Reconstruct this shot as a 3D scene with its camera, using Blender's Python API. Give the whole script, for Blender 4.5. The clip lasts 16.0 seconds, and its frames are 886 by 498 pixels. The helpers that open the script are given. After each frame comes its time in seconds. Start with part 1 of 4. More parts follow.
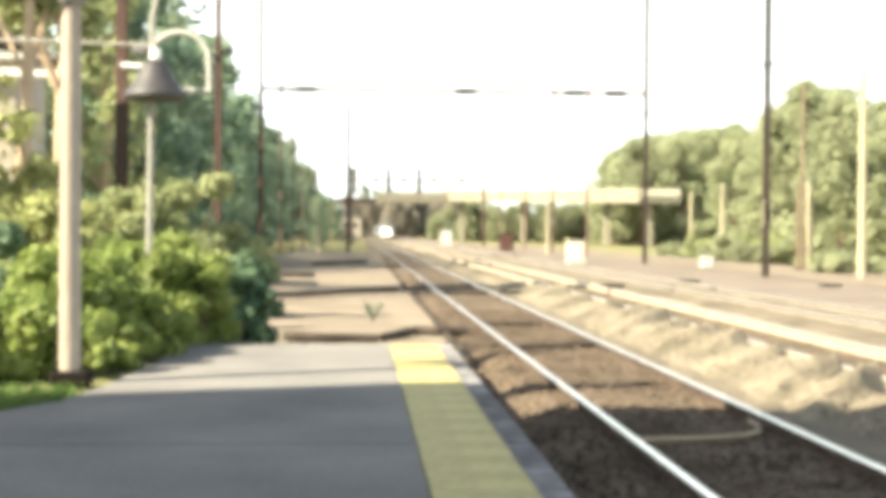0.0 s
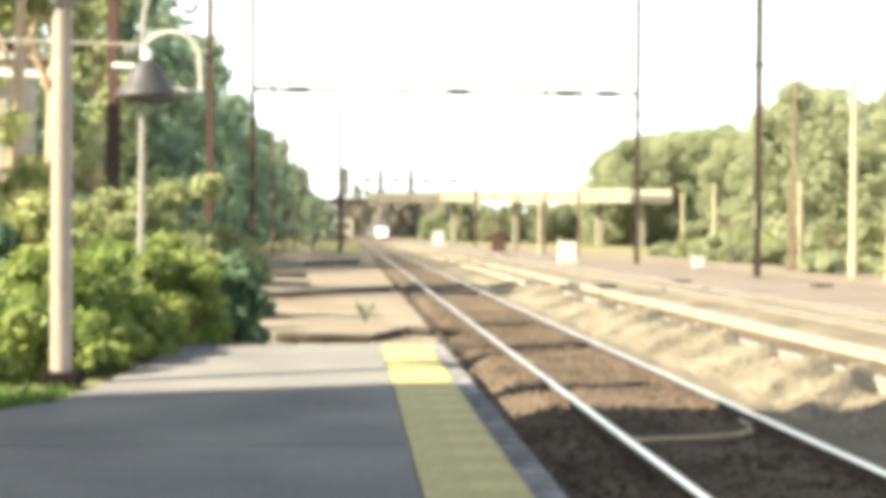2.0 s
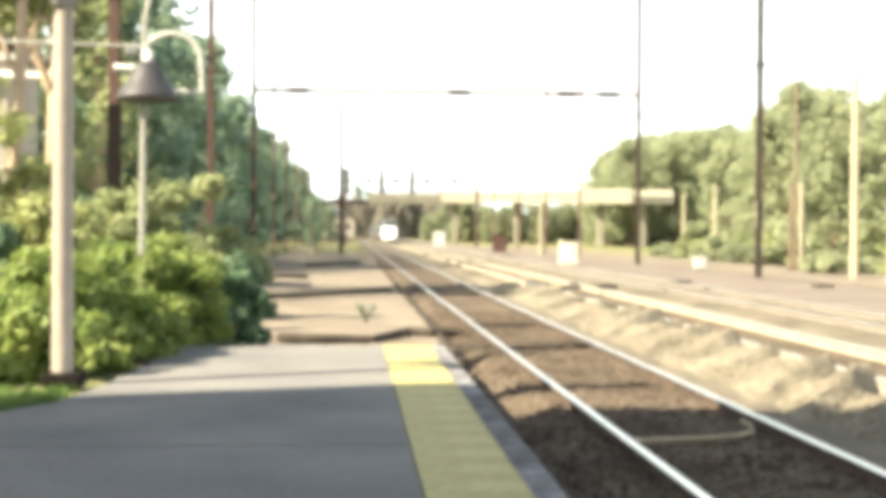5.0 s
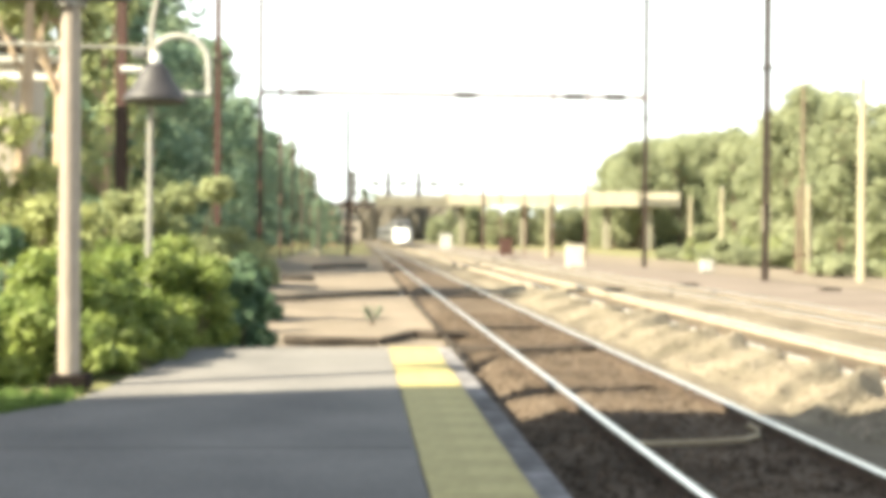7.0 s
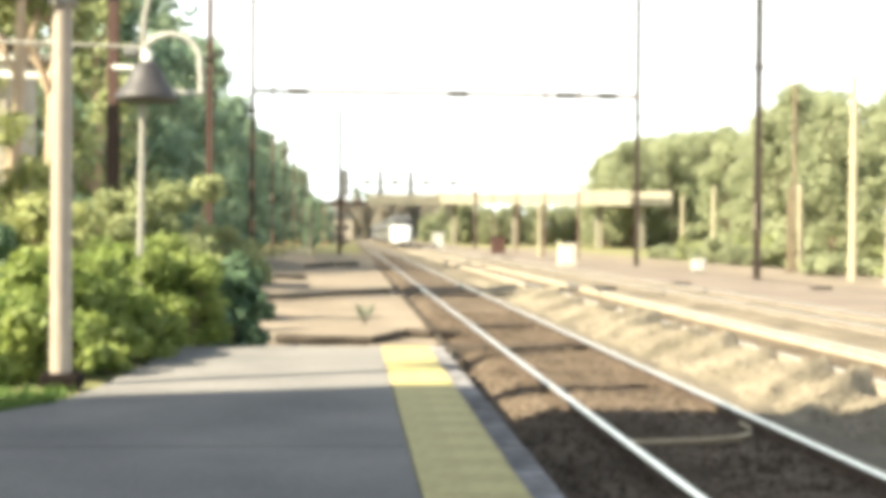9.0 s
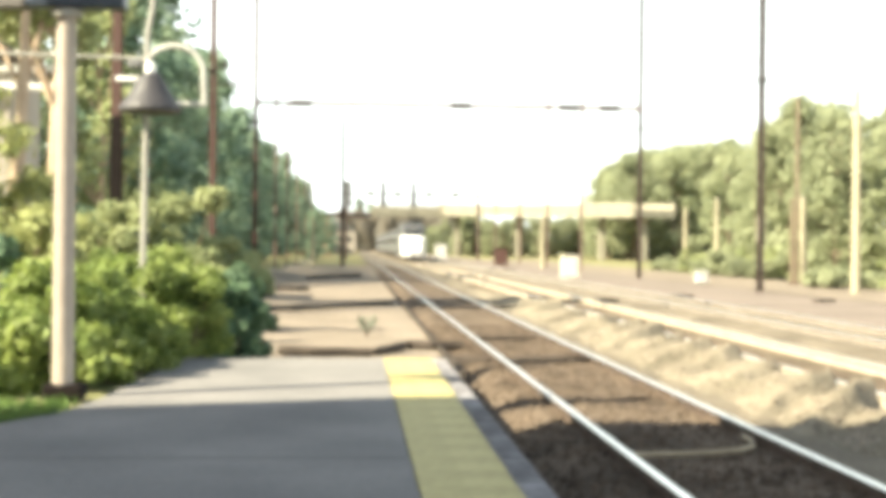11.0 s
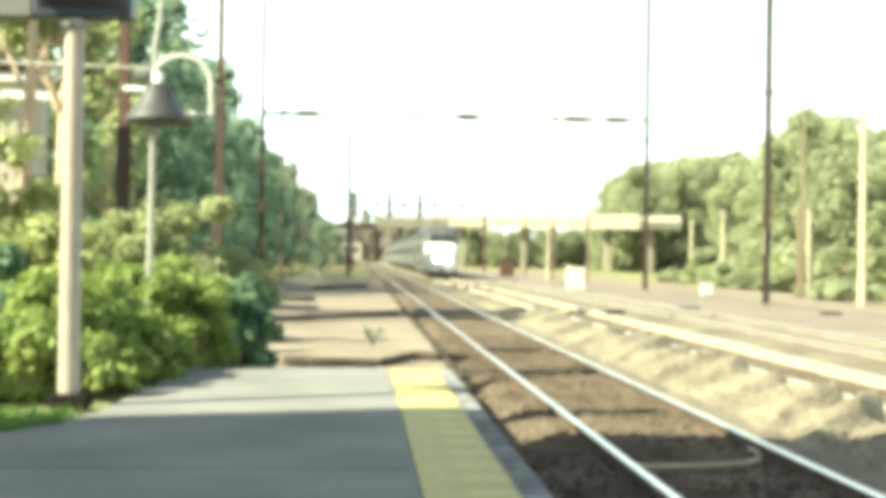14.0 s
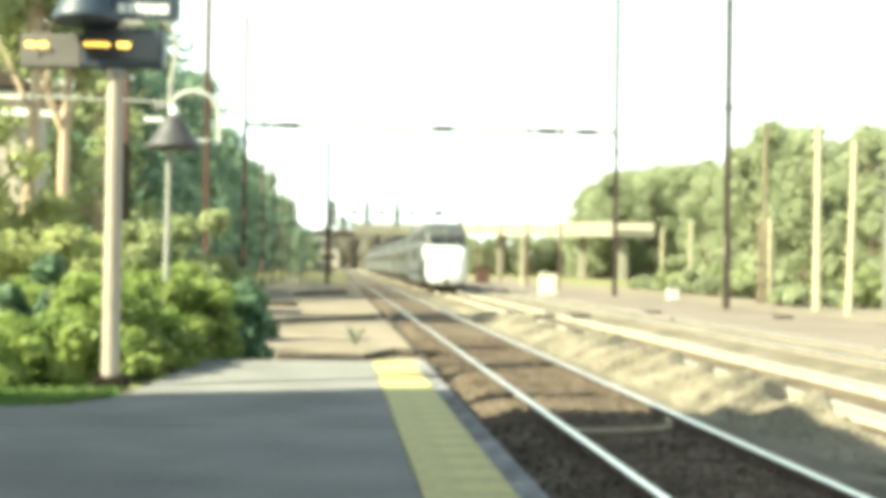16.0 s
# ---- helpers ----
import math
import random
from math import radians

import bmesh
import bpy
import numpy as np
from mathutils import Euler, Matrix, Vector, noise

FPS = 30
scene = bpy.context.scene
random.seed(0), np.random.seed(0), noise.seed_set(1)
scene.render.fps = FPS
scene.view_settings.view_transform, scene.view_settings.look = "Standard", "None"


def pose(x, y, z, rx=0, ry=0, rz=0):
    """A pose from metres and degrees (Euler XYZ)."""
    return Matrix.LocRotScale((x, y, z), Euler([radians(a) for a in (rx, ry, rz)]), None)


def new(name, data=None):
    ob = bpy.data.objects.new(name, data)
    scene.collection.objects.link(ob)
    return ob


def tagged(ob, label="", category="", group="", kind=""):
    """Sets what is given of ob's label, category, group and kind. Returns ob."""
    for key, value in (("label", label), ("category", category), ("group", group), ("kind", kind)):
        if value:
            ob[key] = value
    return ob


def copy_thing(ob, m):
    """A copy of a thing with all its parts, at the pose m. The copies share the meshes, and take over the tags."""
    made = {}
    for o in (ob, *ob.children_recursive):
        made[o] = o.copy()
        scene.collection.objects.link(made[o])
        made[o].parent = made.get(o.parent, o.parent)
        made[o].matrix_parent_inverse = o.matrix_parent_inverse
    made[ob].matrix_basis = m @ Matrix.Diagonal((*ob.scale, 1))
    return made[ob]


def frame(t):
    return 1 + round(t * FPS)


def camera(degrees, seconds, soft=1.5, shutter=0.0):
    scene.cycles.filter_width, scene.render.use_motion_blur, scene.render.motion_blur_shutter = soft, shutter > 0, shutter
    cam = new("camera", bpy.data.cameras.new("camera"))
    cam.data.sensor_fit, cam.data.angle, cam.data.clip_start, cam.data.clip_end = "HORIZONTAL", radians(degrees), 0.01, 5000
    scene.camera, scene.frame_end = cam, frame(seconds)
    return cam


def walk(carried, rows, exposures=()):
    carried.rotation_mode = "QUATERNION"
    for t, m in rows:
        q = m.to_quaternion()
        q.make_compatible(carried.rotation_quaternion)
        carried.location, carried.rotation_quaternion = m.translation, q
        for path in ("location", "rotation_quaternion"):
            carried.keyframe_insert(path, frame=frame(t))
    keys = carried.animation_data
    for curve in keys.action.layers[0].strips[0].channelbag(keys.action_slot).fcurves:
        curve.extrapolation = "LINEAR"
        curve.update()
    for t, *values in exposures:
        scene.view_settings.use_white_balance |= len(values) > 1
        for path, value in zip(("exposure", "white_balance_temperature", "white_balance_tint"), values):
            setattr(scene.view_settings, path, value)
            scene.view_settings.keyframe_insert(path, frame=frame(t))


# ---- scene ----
PATH = [  # seconds, yaw, pitch, roll, y
    (0, -3.532, -0.673, -0.442, 0.00),
    (0.5, -3.515, -0.659, -0.382, 0.00),
    (1, -3.657, -0.670, -0.392, 0.00),
    (1.5, -3.822, -0.660, -0.416, 0.00),
    (2, -3.869, -0.656, -0.404, 0.00),
    (2.5, -3.921, -0.655, -0.382, 0.00),
    (3, -4.060, -0.643, -0.433, 0.00),
    (3.5, -3.890, -0.600, -0.450, 0.00),
    (4, -3.902, -0.601, -0.432, 0.00),
    (6.5, -3.584, -0.665, -0.378, 0.00),
    (7, -3.552, -0.520, -0.470, 0.00),
    (7.5, -3.762, -0.641, -0.410, 0.00),
    (8, -4.002, -0.638, -0.443, 0.00),
    (8.5, -3.927, -0.623, -0.449, 0.00),
    (11, -3.765, -0.073, -0.605, 0.00),
    (11.5, -3.848, 0.054, -0.754, 0.00),
    (12, -3.982, 0.079, -0.697, 0.00),
    (12.5, -3.888, 0.224, -0.782, 0.00),
    (13, -3.843, 0.734, -0.879, 0.00),
    (13.5, -3.682, 0.198, -0.775, 0.00),
    (14, -3.513, 0.381, -0.850, 0.00),
    (14.5, -3.637, 0.471, -0.964, 0.00),
    (15, -3.668, 0.519, -0.955, 0.00),
    (15.5, -3.726, 0.839, -1.003, 0.00),
    (15.7, -3.98, 0.84, -1.000, 0.00),
    (15.8, -4.10, 0.80, -0.95, -0.80),
    (15.9, -4.30, 0.74, -0.90, -1.95),
    (16, -4.478, 0.695, -0.846, -2.98),
]
cam = camera(36.0, 16.0, soft=7.0)
walk(cam, [(t, pose(0.053 * back, back, 1.68, 90 + pitch, roll, yaw)) for t, yaw, pitch, roll, back in PATH],
     exposures=[(0, 1.98, 6700, 1), (8.5, 1.98, 6700, 1), (11.0, 2.0, 6650, 0), (11.7, 2.02, 6550, -14), (14.5, 2.05, 6500, -15), (16, 2.04, 6500, -15)])

# ---- world and sun: sun from the left and a little behind, hazy white sky ----
SUN_EL, SUN_AZ = radians(38.5), radians(65)
toward = Vector((math.sin(SUN_AZ) * math.cos(SUN_EL), math.cos(SUN_AZ) * math.cos(SUN_EL), -math.sin(SUN_EL)))
world = bpy.data.worlds.new("sky")
scene.world = world
world.use_nodes = True
wn, wl = world.node_tree.nodes, world.node_tree.links
sky = wn.new("ShaderNodeTexSky")
sky.sky_type, sky.sun_disc, sky.sun_elevation = "NISHITA", False, SUN_EL
sky.sun_rotation = math.atan2(-toward.x, -toward.y)
sky.dust_density, sky.air_density, sky.ozone_density = 1.5, 1.3, 1.5
haze = wn.new("ShaderNodeMixRGB")
haze.inputs[2].default_value = (15.0, 15.3, 15.8, 1)
up, split, clear = wn.new("ShaderNodeTexCoord"), wn.new("ShaderNodeSeparateXYZ"), wn.new("ShaderNodeMapRange")
clear.interpolation_type = "SMOOTHSTEP"  # thick haze low down, thinning overhead
clear.inputs[1].default_value, clear.inputs[2].default_value = 0.0, 0.85
clear.inputs[3].default_value, clear.inputs[4].default_value = 0.9, 0.05
wl.new(up.outputs["Generated"], split.inputs[0])
wl.new(split.outputs["Z"], clear.inputs[0])
wl.new(clear.outputs[0], haze.inputs[0])
wl.new(sky.outputs[0], haze.inputs[1])
wl.new(haze.outputs[0], wn["Background"].inputs[0])
wn["Background"].inputs[1].default_value = 0.045
sun = new("sun", bpy.data.lights.new("sun", "SUN"))
sun.data.energy, sun.data.angle, sun.data.color = 5.0, radians(0.6), (1.0, 0.865, 0.685)
sun.matrix_world = Matrix.Translation((0, 0, 60)) @ toward.to_track_quat("-Z", "Y").to_matrix().to_4x4()


# ---- materials ----
def mat(name, a, b, scale=3.0, fine=60.0, rough=0.8, metal=0.0, bump=0.3, rand=0.0, spread=(0.35, 0.65), stretch=(1, 1, 1), trans=0.0):
    """Two colours mixed by noise at two scales, with fine relief."""
    m = bpy.data.materials.new(name)
    m.use_nodes = True
    n, l = m.node_tree.nodes, m.node_tree.links
    p = n["Principled BSDF"]
    p.inputs["Roughness"].default_value, p.inputs["Metallic"].default_value = rough, metal
    if rough >= 0.9:
        p.inputs["Specular IOR Level"].default_value = 0.08
    co = n.new("ShaderNodeTexCoord")
    mp = n.new("ShaderNodeMapping")
    mp.inputs["Scale"].default_value = stretch
    l.new(co.outputs["Object"], mp.inputs[0])
    big, small = n.new("ShaderNodeTexNoise"), n.new("ShaderNodeTexNoise")
    for t, sc in ((big, scale), (small, fine)):
        t.inputs["Scale"].default_value, t.inputs["Detail"].default_value = sc, 5
        l.new(mp.outputs[0], t.inputs["Vector"])
    add = n.new("ShaderNodeMath")
    add.operation = "MULTIPLY_ADD"
    add.inputs[1].default_value = 0.45
    l.new(small.outputs[0], add.inputs[0])
    half = n.new("ShaderNodeMath")
    half.operation = "MULTIPLY"
    half.inputs[1].default_value = 0.55
    l.new(big.outputs[0], half.inputs[0])
    l.new(half.outputs[0], add.inputs[2])
    ramp = n.new("ShaderNodeValToRGB")
    ramp.color_ramp.elements[0].position, ramp.color_ramp.elements[1].position = spread
    ramp.color_ramp.elements[0].color, ramp.color_ramp.elements[1].color = (*a, 1), (*b, 1)
    l.new(add.outputs[0], ramp.inputs[0])
    out = ramp.outputs[0]
    if rand:
        geo, hsv = n.new("ShaderNodeNewGeometry"), n.new("ShaderNodeHueSaturation")
        oi = n.new("ShaderNodeObjectInfo")
        mul = n.new("ShaderNodeMath")
        mul.operation = "ADD"
        l.new(geo.outputs["Random Per Island"], mul.inputs[0])
        l.new(oi.outputs["Random"], mul.inputs[1])
        mr = n.new("ShaderNodeMapRange")
        mr.inputs[1].default_value, mr.inputs[2].default_value = 0, 2
        mr.inputs[3].default_value, mr.inputs[4].default_value = 1 - rand, 1 + rand
        l.new(mul.outputs[0], mr.inputs[0])
        l.new(mr.outputs[0], hsv.inputs["Value"])
        l.new(out, hsv.inputs["Color"])
        out = hsv.outputs[0]
    l.new(out, p.inputs["Base Color"])
    if bump:
        bp = n.new("ShaderNodeBump")
        bp.inputs["Strength"].default_value, bp.inputs["Distance"].default_value = bump, 0.02
        l.new(small.outputs[0], bp.inputs["Height"])
        l.new(bp.outputs[0], p.inputs["Normal"])
    if trans:
        tr, mx = n.new("ShaderNodeBsdfTranslucent"), n.new("ShaderNodeMixShader")
        l.new(out, tr.inputs[0])
        mx.inputs[0].default_value = trans
        l.new(p.outputs[0], mx.inputs[1])
        l.new(tr.outputs[0], mx.inputs[2])
        l.new(mx.outputs[0], n["Material Output"].inputs[0])
    return m


def glow(name, color, strength):
    m = bpy.data.materials.new(name)
    m.use_nodes = True
    p = m.node_tree.nodes["Principled BSDF"]
    p.inputs["Base Color"].default_value = (*color, 1)
    p.inputs["Emission Color"].default_value, p.inputs["Emission Strength"].default_value = (*color, 1), strength
    return m


ASPHALT = mat("platform_asphalt", (0.116, 0.114, 0.115), (0.245, 0.233, 0.225), 0.7, 30, 0.9, spread=(0.3, 0.7))
YELLOW = mat("tactile_yellow", (0.29, 0.245, 0.094), (0.455, 0.39, 0.165), 1.6, 14, 0.75, bump=0.2, rand=0.05)
CONCRETE = mat("old_concrete", (0.25, 0.24, 0.23), (0.42, 0.40, 0.37), 1.5, 40, 0.85)
KERB = mat("stained_kerb_concrete", (0.075, 0.073, 0.078), (0.25, 0.24, 0.25), 1.3, 9, 0.9, rand=0.6, spread=(0.36, 0.64))
PALE_CONCRETE = mat("pale_concrete", (0.19, 0.175, 0.135), (0.27, 0.25, 0.195), 0.5, 12, 0.85)
BALLAST = mat("pale_ballast", (0.105, 0.092, 0.069), (0.27, 0.234, 0.178), 0.7, 14, 0.95, bump=0.9)
BED = mat("grey_brown_ballast", (0.088, 0.075, 0.058), (0.215, 0.184, 0.142), 0.7, 14, 0.95, bump=0.9)
BALLAST_DARK = mat("brown_ballast", (0.04, 0.031, 0.024), (0.175, 0.135, 0.102), 0.6, 16, 0.95, bump=0.9)
STONE = mat("crushed_stone", (0.10, 0.085, 0.07), (0.30, 0.26, 0.21), 3, 30, 0.9, rand=0.5)
STONE_BROWN = mat("rust_brown_stone", (0.038, 0.029, 0.023), (0.175, 0.136, 0.104), 3, 30, 0.9, rand=0.5)
DIRTY = mat("dirty_ballast", (0.06, 0.047, 0.034), (0.18, 0.142, 0.103), 0.6, 16, 0.95, bump=0.9)
CINDER = mat("brown_cinder", (0.135, 0.112, 0.097), (0.225, 0.188, 0.163), 0.3, 10, 0.95, bump=0.6)
GROUND = mat("dry_grass_ground", (0.10, 0.12, 0.045), (0.30, 0.26, 0.15), 0.15, 6, 0.95, bump=0.8)
SAND = mat("sandy_gravel", (0.14, 0.118, 0.094), (0.265, 0.222, 0.18), 0.5, 16, 0.95, bump=0.8)
RAIL = mat("worn_rail_steel", (0.66, 0.65, 0.63), (0.82, 0.81, 0.78), 2, 60, 0.28, 0.9, bump=0.05)
# rail rust paled as if sunlit; train wheels share it
RAIL_LIT = mat("sunlit_rail_rust", (0.27, 0.225, 0.17), (0.43, 0.37, 0.285), 3, 60, 0.8)
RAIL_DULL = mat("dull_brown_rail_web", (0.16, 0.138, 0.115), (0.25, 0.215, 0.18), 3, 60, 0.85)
# same rust darkened to carry the shade along the platform rails
RAIL_SHADED = mat("shaded_rusty_rail_web", (0.035, 0.024, 0.02), (0.10, 0.068, 0.05), 3, 60, 0.85)
TIE = mat("weathered_tie_wood", (0.055, 0.043, 0.034), (0.14, 0.108, 0.084), 3, 60, 0.9, rand=0.25, stretch=(0.2, 3, 3))
HOSE = mat("pale_tan_rubber", (0.26, 0.21, 0.14), (0.38, 0.32, 0.22), 3, 30, 0.7)
# dark brown for weed stems, and for bars and tubes imitating shadow
BROWN_AND_SHADE = mat("dark_brown_and_shade", (0.03, 0.026, 0.022), (0.08, 0.065, 0.055), 3, 60, 0.9)
RUST = mat("rusty_steel", (0.04, 0.018, 0.014), (0.09, 0.042, 0.033), 0.8, 20, 0.8, stretch=(1, 1, 0.2))
# rust paled for sky glare on the beam and haze on far poles
GLARE_RUST = mat("glare_pink_brown_steel", (0.075, 0.042, 0.036), (0.14, 0.088, 0.074), 0.5, 15, 0.8)
HAZY_RUST = mat("hazy_brown_steel", (0.10, 0.06, 0.05), (0.18, 0.115, 0.095), 0.6, 15, 0.8)
# near black: real dark parts, and painted shade on one pole
BLACK_AND_SHADE = mat("black_steel_and_shade", (0.008, 0.0065, 0.0065), (0.018, 0.014, 0.013), 1, 20, 0.9)
TAR = mat("tar_filled_joint", (0.06, 0.058, 0.058), (0.13, 0.125, 0.12), 3, 30, 0.9)
DARK_STEEL = mat("dark_steel", (0.018, 0.011, 0.008), (0.045, 0.028, 0.02), 1, 20, 0.7)
GALV = mat("galvanised_steel", (0.25, 0.24, 0.215), (0.36, 0.345, 0.31), 2, 30, 0.55, 0.2)
POST_PAINT = mat("pale_painted_post", (0.26, 0.22, 0.185), (0.37, 0.315, 0.265), 1.5, 25, 0.6, stretch=(1, 1, 0.2))
WHITE = mat("white_paint", (0.72, 0.72, 0.70), (0.84, 0.84, 0.82), 1.5, 30, 0.5, bump=0.05)
CREAM = mat("cream_white_paint", (0.52, 0.48, 0.40), (0.66, 0.62, 0.53), 1.5, 30, 0.55, bump=0.05)
PIPE = mat("dull_white_pipe_paint", (0.40, 0.39, 0.36), (0.54, 0.53, 0.49), 2, 30, 0.6)
NAVY = mat("dark_navy_casing", (0.02, 0.029, 0.048), (0.036, 0.05, 0.078), 2, 40, 0.45)
GREY_CASE = mat("grey_casing", (0.10, 0.10, 0.10), (0.16, 0.16, 0.16), 2, 40, 0.6)
CASE_DARK = mat("dark_grey_enamel", (0.028, 0.026, 0.030), (0.05, 0.046, 0.05), 2, 40, 0.55)
CASE_PALE = mat("pale_casing", (0.07, 0.065, 0.06), (0.105, 0.096, 0.09), 2, 40, 0.6)
LEAF_DARK = mat("dark_bush_leaves", (0.05, 0.10, 0.055), (0.115, 0.18, 0.09), 1.6, 9, 0.6, bump=0, rand=0.3, trans=0.2)
POLE_WOOD = mat("bleached_pole_wood", (0.28, 0.25, 0.17), (0.40, 0.36, 0.26), 1, 30, 0.85, stretch=(1, 1, 0.15))
BARK = mat("bark", (0.10, 0.075, 0.055), (0.24, 0.19, 0.14), 2, 25, 0.9, stretch=(1, 1, 0.3))
PALE_BARK = mat("pale_bark", (0.34, 0.25, 0.18), (0.52, 0.41, 0.31), 2, 25, 0.9, stretch=(1, 1, 0.3))
LEAF_BUSH = mat("bush_leaves", (0.135, 0.20, 0.05), (0.335, 0.39, 0.112), 1.6, 9, 0.6, bump=0, rand=0.3, trans=0.5)
LEAF_DULL = mat("greygreen_leaves", (0.25, 0.295, 0.14), (0.40, 0.42, 0.215), 0.8, 6, 0.7, bump=0, rand=0.2, trans=0.45)
LEAF_YELLOW = mat("yellowgreen_leaves", (0.235, 0.265, 0.095), (0.39, 0.40, 0.17), 0.8, 6, 0.7, bump=0, rand=0.2, trans=0.25)
# next three leaf colours are paled to carry distance haze
LEAF_LEFT = mat("haze_paled_green_leaves", (0.165, 0.26, 0.195), (0.32, 0.39, 0.26), 0.25, 2, 0.7, bump=0, rand=0.25, trans=0.5)
LEAF_RIGHT = mat("haze_paled_sunlit_leaves", (0.255, 0.285, 0.17), (0.385, 0.405, 0.255), 0.2, 2, 0.7, bump=0, rand=0.16, trans=0.5)
LEAF_BROWN = mat("haze_paled_brownish_leaves", (0.27, 0.245, 0.205), (0.39, 0.355, 0.30), 0.2, 2, 0.7, bump=0, rand=0.16, trans=0.4)
GRASS = mat("grass_blades", (0.05, 0.11, 0.015), (0.14, 0.21, 0.045), 1, 10, 0.7, bump=0, rand=0.3, trans=0.2)
STAINLESS = mat("stainless_train_side", (0.34, 0.345, 0.35), (0.48, 0.48, 0.48), 0.4, 8, 0.38, 0.85, bump=0.1, stretch=(1, 0.1, 4))
TRAIN_NOSE = mat("white_train_nose", (0.74, 0.74, 0.73), (0.82, 0.82, 0.80), 1, 20, 0.35, bump=0.02)
TRAIN_DARK = mat("dark_grey_train_paint", (0.04, 0.041, 0.044), (0.075, 0.075, 0.077), 1, 20, 0.5)
SOOT = mat("sooty_underframe", (0.025, 0.022, 0.02), (0.06, 0.05, 0.045), 2, 20, 0.8)
GLASS_DARK = mat("dark_windscreen", (0.02, 0.022, 0.025), (0.03, 0.032, 0.035), 2, 20, 0.08, bump=0)
LAMP = glow("headlight_glow", (1.0, 0.97, 0.9), 18)
AMBER = glow("amber_led", (1.0, 0.52, 0.10), 1.6)
SIDING = mat("cream_siding", (0.32, 0.28, 0.235), (0.42, 0.375, 0.32), 1, 20, 0.8)
BRICK = mat("brick_wall", (0.22, 0.11, 0.08), (0.34, 0.19, 0.14), 1.5, 25, 0.85)


# ---- mesh helpers ----
def part(name, bm, material, parent=None, label="", smooth=False):
    me = bpy.data.meshes.new(name)
    if smooth:
        for f in bm.faces:
            f.smooth = True
    bm.to_mesh(me)
    bm.free()
    for m in (material if isinstance(material, (list, tuple)) else [material]):
        me.materials.append(m)
    ob = new(name, me)
    if parent:
        ob.parent = parent
    return tagged(ob, label)


def box(size, at=(0, 0, 0), bevel=0.0, bm=None, turn=None):
    """A bevelled block, centred at `at`."""
    bm = bm or bmesh.new()
    r = bmesh.ops.create_cube(bm, size=1, matrix=Matrix.Translation(at) @ (turn or Matrix()) @ Matrix.Diagonal((*size, 1)))
    if bevel:
        es = list({e for v in r["verts"] for e in v.link_edges})
        bmesh.ops.bevel(bm, geom=es, offset=bevel, segments=2, affect="EDGES", profile=0.6)
    return bm


def rod(a, b, r1, r2=None, sides=12, bm=None):
    bm = bm or bmesh.new()
    a, b = Vector(a), Vector(b)
    d = b - a
    m = Matrix.Translation((a + b) / 2) @ d.to_track_quat("Z", "Y").to_matrix().to_4x4()
    bmesh.ops.create_cone(bm, cap_ends=True, segments=sides, radius1=r1, radius2=r1 if r2 is None else r2, depth=d.length, matrix=m)
    return bm


def tube(points, r, sides=10):
    """One continuous bent pipe through the points, with closed ends."""
    bm, pts = bmesh.new(), [Vector(p) for p in points]
    rings = []
    for k, p in enumerate(pts):
        d = (pts[min(k + 1, len(pts) - 1)] - pts[max(k - 1, 0)]).normalized()
        u = d.cross(Vector((0, 1, 0) if abs(d.y) < 0.9 else (1, 0, 0))).normalized()
        v = d.cross(u)
        rings.append([bm.verts.new(p + (u * math.cos(t) + v * math.sin(t)) * r) for t in np.linspace(0, 2 * math.pi, sides, endpoint=False)])
    for m, n in zip(rings, rings[1:]):
        for i in range(sides):
            bm.faces.new((m[i], m[(i + 1) % sides], n[(i + 1) % sides], n[i]))
    bm.faces.new(rings[0][::-1])
    bm.faces.new(rings[-1])
    bmesh.ops.recalc_face_normals(bm, faces=bm.faces)
    return bm


def prism(profile, y0, y1, bm=None):
    """A profile of (x, z) swept along y."""
    bm = bm or bmesh.new()
    lo = [bm.verts.new((x, y0, z)) for x, z in profile]
    hi = [bm.verts.new((x, y1, z)) for x, z in profile]
    n = len(profile)
    for i in range(n):
        bm.faces.new((lo[i], lo[(i + 1) % n], hi[(i + 1) % n], hi[i]))
    bm.faces.new(lo[::-1])
    bm.faces.new(hi)
    bmesh.ops.recalc_face_normals(bm, faces=bm.faces)
    return bm


def plate(outline, z0, z1):
    """An outline of (x, y) raised from z0 to z1."""
    bm = bmesh.new()
    lo = [bm.verts.new((x, y, z0)) for x, y in outline]
    hi = [bm.verts.new((x, y, z1)) for x, y in outline]
    n = len(outline)
    for i in range(n):
        bm.faces.new((lo[i], lo[(i + 1) % n], hi[(i + 1) % n], hi[i]))
    bm.faces.new(lo[::-1])
    bm.faces.new(hi)
    bmesh.ops.recalc_face_normals(bm, faces=bm.faces)
    return bm


def revolve(profile, at, sides=24):
    """A profile of (radius, z) turned round the upright axis through `at`."""
    bm, rings = bmesh.new(), []
    for r, z in profile:
        rings.append([bm.verts.new((at[0] + r * math.cos(a), at[1] + r * math.sin(a), at[2] + z)) for a in np.linspace(0, 2 * math.pi, sides, endpoint=False)])
    for p, q in zip(rings, rings[1:]):
        for i in range(sides):
            bm.faces.new((p[i], p[(i + 1) % sides], q[(i + 1) % sides], q[i]))
    bm.faces.new(rings[0])
    bm.faces.new(rings[-1][::-1])
    bmesh.ops.recalc_face_normals(bm, faces=bm.faces)
    return bm


def base(name, m=None):
    ob = new(name)
    ob.empty_display_size = 0.2
    if m is not None:
        ob.matrix_basis = m
    return ob


